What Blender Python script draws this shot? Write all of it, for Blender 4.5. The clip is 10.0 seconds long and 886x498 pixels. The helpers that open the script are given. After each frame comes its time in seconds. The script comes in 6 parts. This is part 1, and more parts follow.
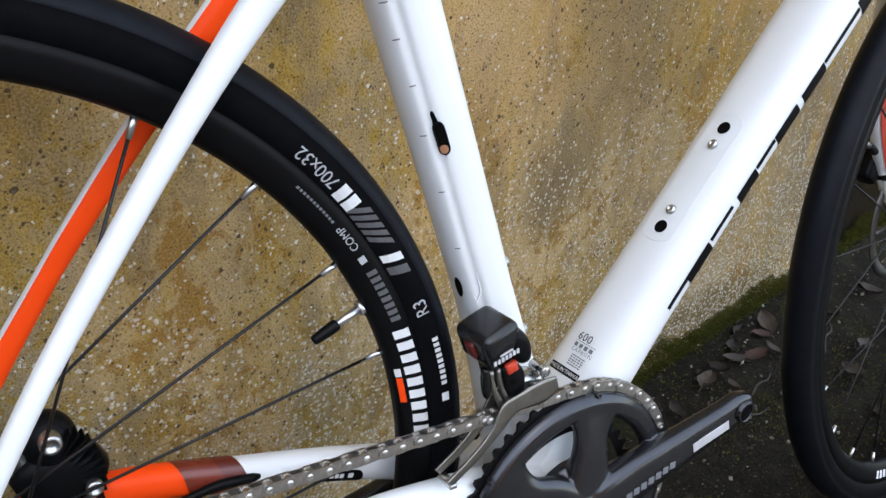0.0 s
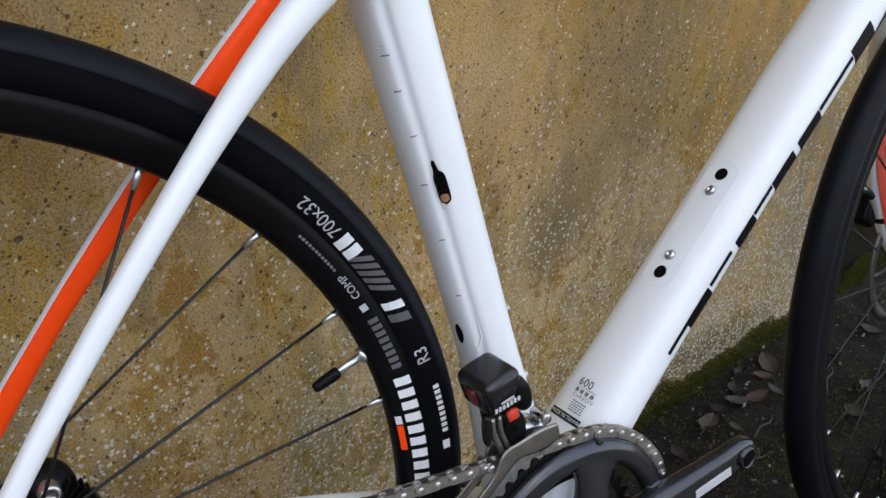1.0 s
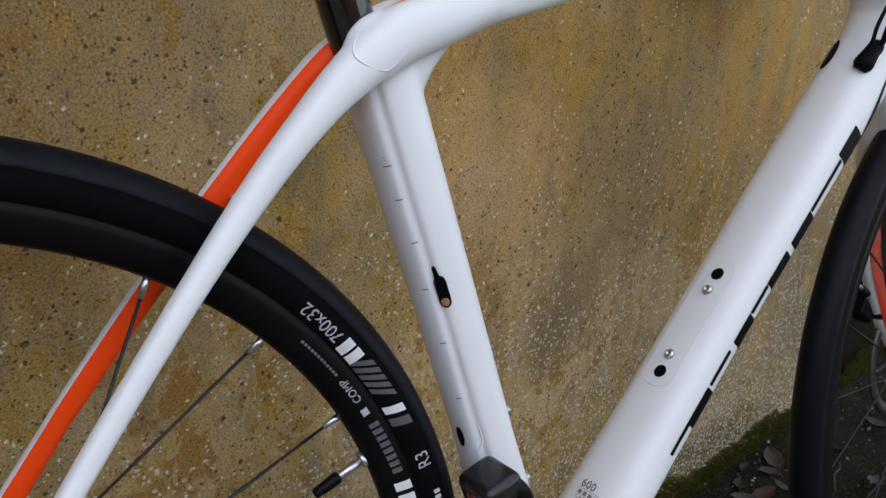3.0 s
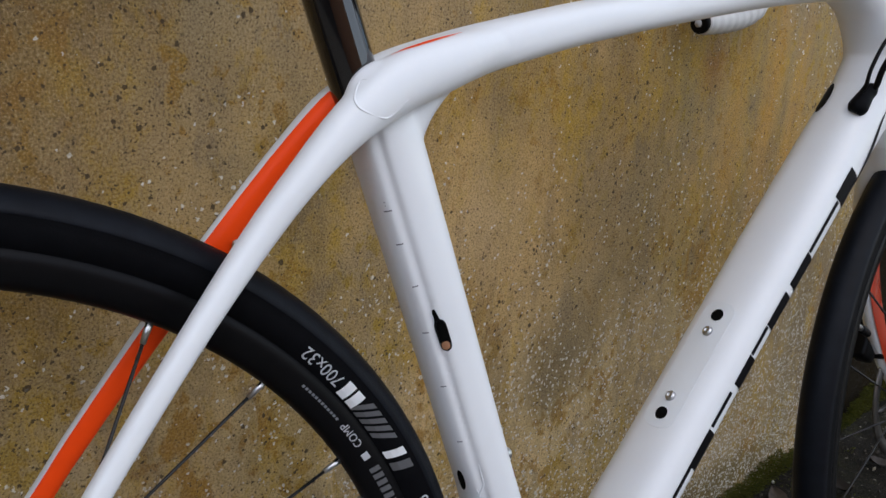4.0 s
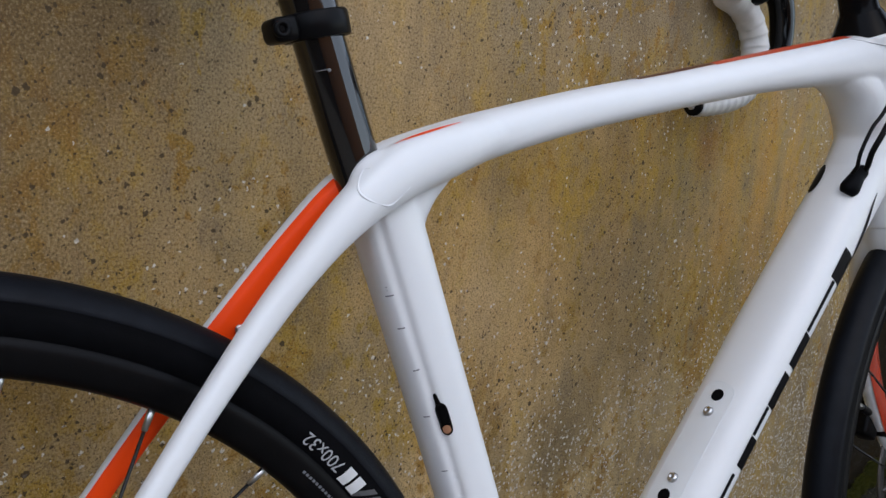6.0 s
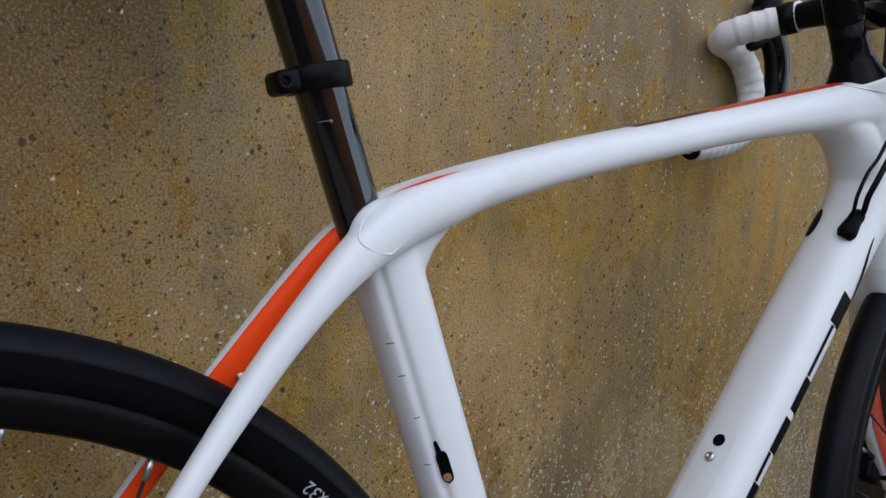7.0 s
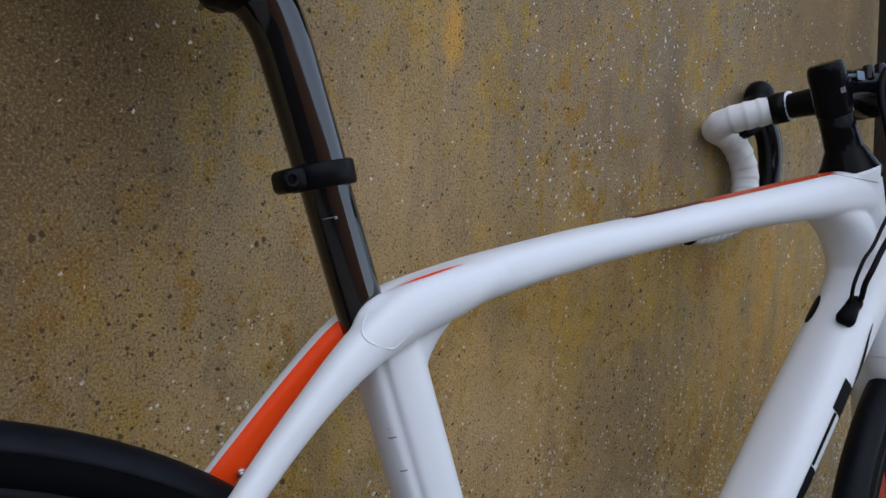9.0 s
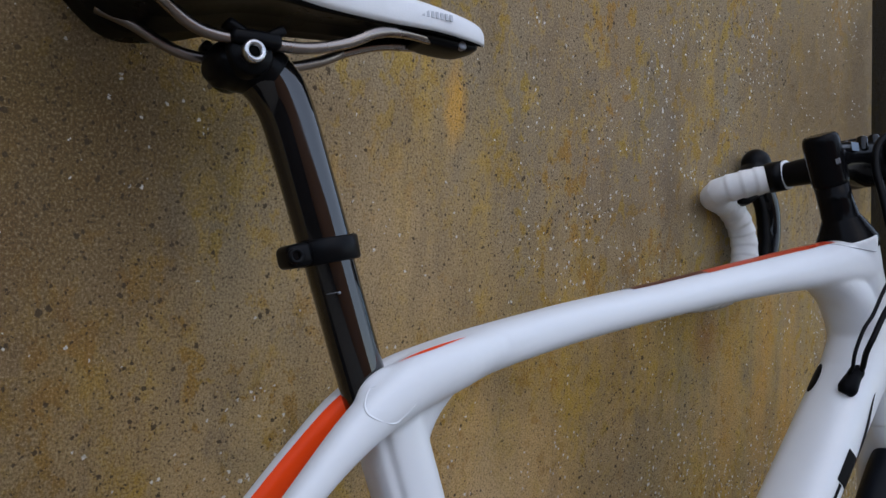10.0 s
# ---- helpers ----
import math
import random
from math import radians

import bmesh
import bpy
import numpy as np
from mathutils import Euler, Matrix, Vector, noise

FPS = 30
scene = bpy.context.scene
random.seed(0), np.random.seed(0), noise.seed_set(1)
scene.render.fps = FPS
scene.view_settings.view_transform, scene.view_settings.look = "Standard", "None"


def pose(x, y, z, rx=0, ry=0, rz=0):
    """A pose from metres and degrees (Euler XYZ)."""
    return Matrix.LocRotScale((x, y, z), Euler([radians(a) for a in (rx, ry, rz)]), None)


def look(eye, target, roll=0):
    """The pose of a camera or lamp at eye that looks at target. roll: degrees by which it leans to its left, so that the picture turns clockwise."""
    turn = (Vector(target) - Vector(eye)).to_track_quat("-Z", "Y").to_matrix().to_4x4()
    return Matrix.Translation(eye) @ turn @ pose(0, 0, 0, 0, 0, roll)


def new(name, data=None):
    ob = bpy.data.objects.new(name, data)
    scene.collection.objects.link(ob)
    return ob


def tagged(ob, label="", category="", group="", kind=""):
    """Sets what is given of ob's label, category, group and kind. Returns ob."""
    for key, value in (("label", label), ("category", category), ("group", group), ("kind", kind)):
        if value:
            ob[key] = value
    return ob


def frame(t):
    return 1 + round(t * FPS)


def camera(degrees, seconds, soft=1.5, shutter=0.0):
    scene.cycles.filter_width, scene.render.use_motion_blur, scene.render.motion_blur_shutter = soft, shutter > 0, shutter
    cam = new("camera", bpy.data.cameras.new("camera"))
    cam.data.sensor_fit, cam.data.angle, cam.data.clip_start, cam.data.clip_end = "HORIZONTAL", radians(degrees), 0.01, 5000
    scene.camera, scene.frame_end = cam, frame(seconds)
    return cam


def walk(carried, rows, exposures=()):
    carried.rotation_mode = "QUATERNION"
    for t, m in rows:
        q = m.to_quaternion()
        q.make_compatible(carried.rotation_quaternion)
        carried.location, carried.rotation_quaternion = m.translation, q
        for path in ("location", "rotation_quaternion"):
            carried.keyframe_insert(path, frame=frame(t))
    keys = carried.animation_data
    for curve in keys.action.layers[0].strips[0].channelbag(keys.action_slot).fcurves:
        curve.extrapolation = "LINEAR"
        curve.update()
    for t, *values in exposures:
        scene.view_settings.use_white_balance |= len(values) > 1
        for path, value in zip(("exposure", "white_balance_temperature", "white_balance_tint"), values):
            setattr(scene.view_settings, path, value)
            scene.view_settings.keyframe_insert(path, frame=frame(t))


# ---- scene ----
# Camera: on a tripod beside the bicycle, tilting slowly upward.
cam = camera(55.37, 10.0)
ROWS = [
    (0.0, -0.3601, -0.3427, 0.7467, 61.061, -3.405, -32.609),
    (0.5, -0.3604, -0.3427, 0.7501, 62.230, -3.379, -32.623),
    (1.0, -0.3613, -0.3426, 0.7534, 63.679, -3.336, -32.664),
    (1.5, -0.3620, -0.3430, 0.7566, 65.013, -3.335, -32.689),
    (2.0, -0.3627, -0.3435, 0.7601, 66.718, -3.308, -32.712),
    (2.5, -0.3635, -0.3446, 0.7634, 68.204, -3.248, -32.704),
    (4.0, -0.3651, -0.3489, 0.7722, 72.111, -2.966, -32.609),
    (4.5, -0.3661, -0.3492, 0.7746, 73.047, -2.982, -32.642),
    (5.0, -0.3672, -0.3493, 0.7773, 74.117, -3.022, -32.684),
    (5.5, -0.3682, -0.3498, 0.7800, 75.352, -3.010, -32.736),
    (7.0, -0.3710, -0.3525, 0.7894, 79.365, -2.851, -32.792),
    (7.5, -0.3717, -0.3533, 0.7923, 80.316, -2.842, -32.797),
    (8.0, -0.3727, -0.3535, 0.7952, 81.755, -2.752, -32.833),
    (8.5, -0.3743, -0.3536, 0.7983, 82.892, -2.793, -32.887),
    (9.0, -0.3757, -0.3544, 0.8024, 84.347, -2.803, -32.906),
    (9.5, -0.3777, -0.3561, 0.8077, 86.422, -2.817, -32.850),
    (10.0, -0.3798, -0.3585, 0.8130, 88.247, -2.835, -32.830),
]
EXPOSURE = [(0, 1.31, 6350, 7), (0.5, 1.18, 6400, 7), (1, .98, 6400, 8), (1.5, .84, 6420, 8), (2.5, .63, 6420, 9),
            (4, .62, 6550, 10), (5.5, .64, 6500, 10), (7, .51, 6300, 10), (8.5, .42, 6100, 10), (10, .34, 6000, 11)]
walk(cam, [(t, pose(x, y, z, rx, ry, rz)) for t, x, y, z, rx, ry, rz in ROWS], EXPOSURE)

# World: an overcast sky, brighter over the front of the bicycle.
LEAN_ANGLE = 7.80
world = bpy.data.worlds.new("sky")
world.use_nodes = True
scene.world = world
wn = world.node_tree.nodes
sky = wn.new("ShaderNodeTexSky")
sky.sky_type = "NISHITA"
sky.sun_disc = False
sky.sun_elevation, sky.sun_rotation = radians(54), radians(186)
sky.air_density, sky.dust_density, sky.ozone_density = 1.0, 0.8, 0.3
wn["Background"].inputs["Strength"].default_value = 0.15
world.node_tree.links.new(sky.outputs[0], wn["Background"].inputs["Color"])
sun = new("sun", bpy.data.lights.new("sun", "SUN"))
sun.data.energy, sun.data.angle, sun.data.color = 1.45, radians(178), (1.0, 0.965, 0.90)
sun.matrix_world = look((-0.5, -1.5, 3.0), (0, 0, 0.3))


# ---- materials ----
class Nodes:
    """A short way to write node trees."""

    def __init__(self, name, rough=0.5, metal=0.0, color=(0.8, 0.8, 0.8), spec=0.5, coat=0.0):
        self.mat = bpy.data.materials.new(name)
        self.mat.use_nodes = True
        self.t = self.mat.node_tree
        self.b = self.t.nodes["Principled BSDF"]
        self.b.inputs["Roughness"].default_value = rough
        self.b.inputs["Metallic"].default_value = metal
        self.b.inputs["Base Color"].default_value = (*color, 1)
        self.b.inputs["Specular IOR Level"].default_value = spec
        self.b.inputs["Coat Weight"].default_value = coat
        self.b.inputs["Coat Roughness"].default_value = 0.08
        self.co = self.t.nodes.new("ShaderNodeTexCoord").outputs["Object"]

    def put(self, socket, value):
        if isinstance(value, bpy.types.NodeSocket):
            self.t.links.new(value, socket)
        elif isinstance(value, tuple) and len(value) == 3 and socket.type == "RGBA":
            socket.default_value = (*value, 1)
        else:
            socket.default_value = value

    def out(self, key, value):
        self.put(self.b.inputs[key], value)

    def scaled(self, s, turn=(0, 0, 0), at=(0, 0, 0)):
        n = self.t.nodes.new("ShaderNodeMapping")
        self.put(n.inputs["Vector"], self.co)
        n.inputs["Scale"].default_value = s
        n.inputs["Rotation"].default_value = turn
        n.inputs["Location"].default_value = at
        return n.outputs[0]

    def noise(self, scale, detail=4, rough=0.55, vector=None, distort=0.0):
        n = self.t.nodes.new("ShaderNodeTexNoise")
        self.put(n.inputs["Vector"], vector or self.co)
        self.put(n.inputs["Scale"], scale)
        self.put(n.inputs["Detail"], detail)
        self.put(n.inputs["Roughness"], rough)
        self.put(n.inputs["Distortion"], distort)
        return n.outputs["Fac"]

    def voronoi(self, scale, what="Distance", vector=None, feature="F1"):
        n = self.t.nodes.new("ShaderNodeTexVoronoi")
        n.feature = feature
        self.put(n.inputs["Vector"], vector or self.co)
        self.put(n.inputs["Scale"], scale)
        return n.outputs[what]

    def ramp(self, fac, *stops):
        n = self.t.nodes.new("ShaderNodeValToRGB")
        self.put(n.inputs[0], fac)
        e = n.color_ramp.elements
        while len(e) < len(stops):
            e.new(0.5)
        for el, (p, c) in zip(e, stops):
            el.position = p
            el.color = (*c, 1) if isinstance(c, tuple) else (c, c, c, 1)
        return n.outputs[0]

    def mix(self, fac, a, b, how="MIX"):
        n = self.t.nodes.new("ShaderNodeMix")
        n.data_type, n.blend_type = "RGBA", how
        self.put(n.inputs["Factor"], fac)
        self.put(n.inputs[6], a)
        self.put(n.inputs[7], b)
        return n.outputs[2]

    def math(self, how, a, b=0.0, c=0.0):
        n = self.t.nodes.new("ShaderNodeMath")
        n.operation = how
        for s, v in zip(n.inputs, (a, b, c)):
            self.put(s, v)
        return n.outputs[0]

    def axis(self, k):
        n = self.t.nodes.new("ShaderNodeSeparateXYZ")
        self.put(n.inputs[0], self.co)
        return n.outputs[k]

    def blob(self, x, y, rx, ry):
        """1 at (x, y) of the surface's plane, falling to 0 at the radii; ragged by noise."""
        u = self.math("DIVIDE", self.math("SUBTRACT", self.axis(0), x), rx)
        v = self.math("DIVIDE", self.math("SUBTRACT", self.axis(2), y), ry)
        d = self.math("SQRT", self.math("ADD", self.math("MULTIPLY", u, u), self.math("MULTIPLY", v, v)))
        return self.math("MAXIMUM", self.math("SUBTRACT", 1.0, d), 0.0)

    def bump(self, height, strength=0.5, distance=0.001, after=None):
        n = self.t.nodes.new("ShaderNodeBump")
        n.inputs["Strength"].default_value = strength
        n.inputs["Distance"].default_value = distance
        self.put(n.inputs["Height"], height)
        if after is not None:
            self.put(n.inputs["Normal"], after)
        self.out("Normal", n.outputs[0])
        return n.outputs[0]


def plain(name, color, rough=0.4, metal=0.0, grain=0.06, scale=60, bump=0.0, coat=0.0, spec=0.5):
    """Paint, plastic or metal with faint mottling, uneven gloss and fine relief."""
    n = Nodes(name, rough, metal, color, spec, coat)
    f = n.noise(scale, 5)
    n.out("Base Color", n.ramp(f, (0.3, tuple(c * (1 - grain) for c in color)), (0.7, tuple(min(1, c * (1 + grain)) for c in color))))
    n.out("Roughness", n.ramp(n.noise(scale * 0.4, 3), (0.3, max(0.02, rough - 0.06)), (0.7, min(1, rough + 0.07))))
    if bump:
        n.bump(n.noise(scale * 12, 2), bump, 0.0004)
    return n.mat


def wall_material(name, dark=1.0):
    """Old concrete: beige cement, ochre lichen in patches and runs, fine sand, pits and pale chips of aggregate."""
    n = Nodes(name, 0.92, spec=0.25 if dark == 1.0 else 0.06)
    # dark below 1 puts shade into the whole colour
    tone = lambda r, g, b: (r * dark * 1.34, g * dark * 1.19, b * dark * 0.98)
    straight = n.co

    def shifted(base, scale, amount, detail=4):
        w = n.t.nodes.new("ShaderNodeTexNoise")
        n.put(w.inputs["Vector"], straight)
        n.put(w.inputs["Scale"], scale)
        n.put(w.inputs["Detail"], detail)
        s = n.t.nodes.new("ShaderNodeVectorMath")
        s.operation = "MULTIPLY_ADD"
        n.put(s.inputs[0], w.outputs["Color"])
        s.inputs[1].default_value = amount
        n.put(s.inputs[2], base)
        return s.outputs[0]

    n.co = shifted(straight, 38, (0.012, 0.012, 0.020))
    sand = n.noise(520, 3, 0.75, straight)
    grit = n.noise(110, 6, 0.75)
    runs = n.noise(8, 7, 0.66, n.scaled((1, 1, 0.16)))
    streaks = n.noise(70, 4, 0.6, n.scaled((1, 1, 0.12), at=(3, 3, 3)))
    patches = n.noise(6.5, 8, 0.68, n.scaled((1, 1, 0.6)), 0.3)
    ragged = n.math("MULTIPLY", n.noise(22, 7, 0.75), 1.8)

    def stain_or_shade(col, row):
        x, z, rx, rz, c, k = row
        f = n.math("MINIMUM", n.math("MULTIPLY", n.math("MULTIPLY", n.blob(x, z, rx, rz), ragged), k), 0.8)
        return n.mix(f, col, tone(c[0] * 1.1, c[1], c[2] * 0.86))

    col = n.ramp(n.noise(3.2, 7, 0.6), (0.32, tone(0.215, 0.170, 0.098)), (0.48, tone(0.275, 0.222, 0.132)), (0.66, tone(0.335, 0.285, 0.190)))
    for row in STAINS_AND_SHADING:
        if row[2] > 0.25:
            col = stain_or_shade(col, row)
    # olive and grey weathering, then lichen
    grey = n.noise(7, 6, 0.65, n.scaled((1, 1, 0.5), at=(5, 8, 2)))
    col = n.mix(n.ramp(grey, (0.47, 0.0), (0.62, 0.6)), col, tone(0.225, 0.200, 0.150))
    wash = n.math("ADD", n.math("MULTIPLY", patches, 0.68), n.math("ADD", n.math("MULTIPLY", runs, 0.20), n.math("MULTIPLY", streaks, 0.12)))
    high = n.ramp(n.axis(2), (0.72, 0.0), (0.98, 0.022))
    wash = n.math("SUBTRACT", wash, high)
    col = n.mix(n.ramp(wash, (0.475, 0.0), (0.570, 0.58)), col, n.ramp(grit, (0.3, tone(0.255, 0.180, 0.052)), (0.7, tone(0.350, 0.262, 0.092))))
    bright = n.math("ADD", n.math("MULTIPLY", n.noise(34, 5, 0.7, n.scaled((1, 1, 0.45), at=(1, 6, 3))), 0.45), n.math("ADD", n.math("MULTIPLY", wash, 0.30), n.math("MULTIPLY", grit, 0.25)))
    col = n.mix(n.ramp(bright, (0.505, 0.0), (0.580, 0.80)), col, tone(0.40, 0.275, 0.040))
    spots = n.math("ADD", n.math("MULTIPLY", n.noise(75, 3, 0.6, n.scaled((1, 1, 0.8), at=(8, 3, 5))), 0.6), n.math("MULTIPLY", n.noise(11, 4, 0.6, n.scaled((1, 1, 0.5), at=(2, 9, 6))), 0.4))
    col = n.mix(n.ramp(spots, (0.535, 0.0), (0.580, 0.80)), col, n.ramp(grey, (0.44, tone(0.30, 0.170, 0.022)), (0.56, tone(0.31, 0.220, 0.025))))
    brown = n.math("ADD", n.math("MULTIPLY", n.noise(13, 7, 0.72, n.scaled((1, 1, 0.6), at=(7, 2, 4))), 0.6), n.math("MULTIPLY", n.noise(9, 4, 0.6, n.scaled((1, 1, 0.10), at=(2, 1, 0))), 0.4))
    col = n.mix(n.ramp(brown, (0.50, 0.0), (0.62, 0.5)), col, tone(0.150, 0.107, 0.055))
    slate = n.math("ADD", n.math("MULTIPLY", n.noise(24, 6, 0.7, n.scaled((1, 1, 0.5), at=(9, 1, 8))), 0.7), n.math("MULTIPLY", n.noise(5, 3, 0.6, n.scaled((1, 1, 1), at=(6, 6, 1))), 0.3))
    col = n.mix(n.ramp(slate, (0.53, 0.0), (0.62, 0.55)), col, tone(0.150, 0.132, 0.118))
    damp = n.ramp(n.noise(4.0, 8, 0.72, n.scaled((1, 1, 0.6), at=(3, 0, 1))), (0.56, 0.0), (0.72, 0.4))
    col = n.mix(damp, col, tone(0.125, 0.104, 0.066))
    for row in STAINS_AND_SHADING:
        if row[2] <= 0.25:
            col = stain_or_shade(col, row)
    # sand
    col = n.mix(n.ramp(streaks, (0.34, 0.22), (0.48, 0.0)), col, tone(0.12, 0.095, 0.06))
    col = n.mix(n.ramp(sand, (0.34, 0.88), (0.49, 0.0)), col, tone(0.080, 0.064, 0.038))
    col = n.mix(n.ramp(sand, (0.52, 0.0), (0.66, 0.40)), col, tone(0.47, 0.41, 0.29))
    n.co = shifted(shifted(straight, 38, (0.0020, 0.0020, 0.0026)), 420, (0.0036, 0.0036, 0.0040), 2)
    # pale chips, thicker in places and low down
    low = n.math("ADD", n.ramp(n.axis(2), (0.05, 0.85), (0.36, 0.26), (0.62, 0.0)), n.math("MULTIPLY", n.blob(0.30, 0.88, 0.34, 0.18), 0.03))
    dense = n.math("ADD", n.ramp(n.math("ADD", n.noise(7, 4, 0.6), n.math("MULTIPLY", n.noise(40, 2), 0.25)), (0.56, 0.05), (0.72, 0.31)), low)
    dense = n.math("SUBTRACT", dense, n.math("MULTIPLY", n.blob(-0.16, 0.86, 0.42, 0.40), 0.18))
    chips = None
    for scale, rare, big, at in ((270, 0.00, 0.40, 0), (165, 0.05, 0.32, 4), (95, 0.15, 0.25, 9)):
        v = n.scaled((1, 1, 1), (0.2 * at, 0.1 * at, 0), (at, at, at))
        edge = n.math("SUBTRACT", 0.880 + rare, n.math("MULTIPLY", dense, 0.46))
        size = n.math("MINIMUM", n.math("MAXIMUM", n.math("MULTIPLY", n.math("SUBTRACT", n.voronoi(scale, "Color", v), edge), 3.5), 0.0), big)
        one = n.math("LESS_THAN", n.voronoi(scale, vector=v), size)
        chips = one if chips is None else n.math("MAXIMUM", chips, one)
    col = n.mix(n.math("MULTIPLY", chips, 0.92), col, n.ramp(n.noise(260, 2), (0.32, (0.52 * dark, 0.47 * dark, 0.38 * dark)), (0.58, (0.82 * dark, 0.77 * dark, 0.68 * dark))))
    # pits
    pits = None
    crowd = n.ramp(n.noise(5, 4, 0.6, n.scaled((1, 1, 1), at=(4, 4, 9))), (0.36, 0.55), (0.58, 1.15))
    for scale, lo, big, at in ((320, 0.48, 0.44, 2), (180, 0.62, 0.42, 6), (105, 0.78, 0.32, 11)):
        v = n.scaled((1, 1, 1), (0.3, 0.5, 0.2), (at, 5, at))
        one = n.math("LESS_THAN", n.voronoi(scale, vector=v), n.math("MULTIPLY", crowd, n.ramp(n.voronoi(scale, "Color", v), (lo, 0.0), (0.98, big))))
        pits = one if pits is None else n.math("MAXIMUM", pits, one)
    col = n.mix(n.math("MULTIPLY", pits, 0.88), col, tone(0.055, 0.043, 0.028))
    n.out("Base Color", col)
    h = n.math("ADD", n.math("MULTIPLY", sand, 0.45), n.math("MULTIPLY", grit, 0.8))
    h = n.math("SUBTRACT", h, n.math("MULTIPLY", pits, 0.7))
    h = n.math("ADD", h, n.math("MULTIPLY", chips, 0.35))
    n.bump(h, 0.9, 0.0026)
    return n.mat


def ground_material():
    n = Nodes("soil", 0.95, spec=0.2)
    f = n.noise(30, 8, 0.7)
    col = n.ramp(f, (0.3, (0.008, 0.006, 0.004)), (0.55, (0.019, 0.0155, 0.010)), (0.75, (0.040, 0.033, 0.022)))
    moss = n.ramp(n.noise(6, 6, 0.7), (0.52, 0.0), (0.68, 0.6))
    col = n.mix(moss, col, n.ramp(n.noise(160, 4), (0.3, (0.020, 0.023, 0.006)), (0.7, (0.062, 0.064, 0.016))))
    fine = n.noise(240, 4, 0.75)
    col = n.mix(n.ramp(fine, (0.36, 0.8), (0.52, 0.0)), col, (0.005, 0.004, 0.003))
    col = n.mix(n.ramp(fine, (0.54, 0.0), (0.70, 0.38)), col, (0.085, 0.072, 0.045))
    small = n.math("LESS_THAN", n.voronoi(170), n.ramp(n.voronoi(170, "Color"), (0.58, 0.0), (0.98, 0.34)))
    col = n.mix(n.math("MULTIPLY", small, 0.5), col, (0.22, 0.19, 0.14))
    chip = n.math("LESS_THAN", n.voronoi(60), n.ramp(n.voronoi(60, "Color"), (0.6, 0.0), (0.98, 0.26)))
    col = n.mix(n.math("MULTIPLY", chip, 0.75), col, (0.20, 0.18, 0.14))
    # unseen pale ground out in the yard, added to bounce light upward
    col = n.mix(n.math("LESS_THAN", n.math("ADD", n.axis(1), n.math("MULTIPLY", n.noise(5, 5, 0.6), 0.16)), -0.20), col, n.ramp(n.noise(40, 6, 0.7), (0.3, (0.26, 0.238, 0.20)), (0.7, (0.46, 0.425, 0.37))))
    n.out("Base Color", col)
    n.bump(n.math("ADD", f, n.math("MULTIPLY", fine, 0.8)), 1.0, 0.008)
    return n.mat


STAINS_AND_SHADING = [  # along the wall, height, radii, colour, strength
    (0.300, 1.050, 0.900, 0.420, (0.215, 0.192, 0.162), 1.2),
    # paler cement low and mid-wall, with extra brightness put into the colour
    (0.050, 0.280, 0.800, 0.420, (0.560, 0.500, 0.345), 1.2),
    (0.200, 0.600, 0.700, 0.240, (0.460, 0.335, 0.145), 1.0),
    (0.222, 0.400, 0.085, 0.075, (0.13, 0.115, 0.085), 1.0),
    (0.205, 0.360, 0.050, 0.055, (0.12, 0.105, 0.075), 0.9),
    (0.290, 0.480, 0.150, 0.110, (0.195, 0.178, 0.135), 0.6),
    (0.320, 0.570, 0.120, 0.080, (0.215, 0.195, 0.150), 0.8),
    (0.452, 0.700, 0.040, 0.050, (0.240, 0.120, 0.035), 0.8),
    (0.606, 0.640, 0.040, 0.300, (0.420, 0.260, 0.050), 0.6),
    (0.520, 0.600, 0.036, 0.250, (0.420, 0.260, 0.050), 0.5),
    (0.680, 0.560, 0.040, 0.300, (0.400, 0.250, 0.050), 0.8),
    (0.020, 0.920, 0.016, 0.045, (0.480, 0.300, 0.040), 1.3),
    (0.095, 0.560, 0.120, 0.120, (0.460, 0.390, 0.270), 0.8),
    (-0.260, 0.866, 0.080, 0.060, (0.130, 0.110, 0.075), 0.9),
    (-0.327, 0.890, 0.070, 0.040, (0.090, 0.090, 0.040), 1.2),
    (-0.050, 0.810, 0.150, 0.160, (0.380, 0.320, 0.220), 0.8),
    # upper right end darkened: lens falloff put into the colour
    (0.860, 0.950, 0.090, 0.500, (0.070, 0.058, 0.042), 1.3),
    # dark olive stain, deepened for lens falloff
    (-0.310, 0.850, 0.140, 0.120, (0.100, 0.082, 0.040), 1.2),
    # left side, then upper right: lens falloff painted as darker wall
    (-0.350, 0.760, 0.200, 0.280, (0.120, 0.085, 0.045), 0.8),
    (0.720, 1.020, 0.245, 0.200, (0.120, 0.095, 0.055), 1.0),
    (0.640, 0.060, 0.249, 0.055, (0.090, 0.080, 0.030), 1.4),
]
M_WALL = wall_material("concrete")
# same concrete, its colour cut to 6% to stand in for shade
M_WALL_SHADED = wall_material("shaded_concrete", 0.06)
M_SOIL = ground_material()
M_WHITE = plain("white_paint", (0.745, 0.760, 0.768), 0.38, 0, 0.012, 30, 0.0, 0.2)
M_WHITE_PLATE = plain("white_plate", (0.725, 0.75, 0.762), 0.4, 0, 0.02, 40)
M_GREY_PRINT = plain("grey_print", (0.16, 0.165, 0.18), 0.4)
M_PALE_PRINT = plain("pale_print", (0.45, 0.46, 0.48), 0.4)
M_BLACK_PRINT = plain("black_print", (0.005, 0.005, 0.006), 0.35, spec=0.05)
M_ORANGE = plain("orange_paint", (0.92, 0.068, 0.005), 0.42, 0, 0.04, 30, 0.0, 0.0, 0.15)
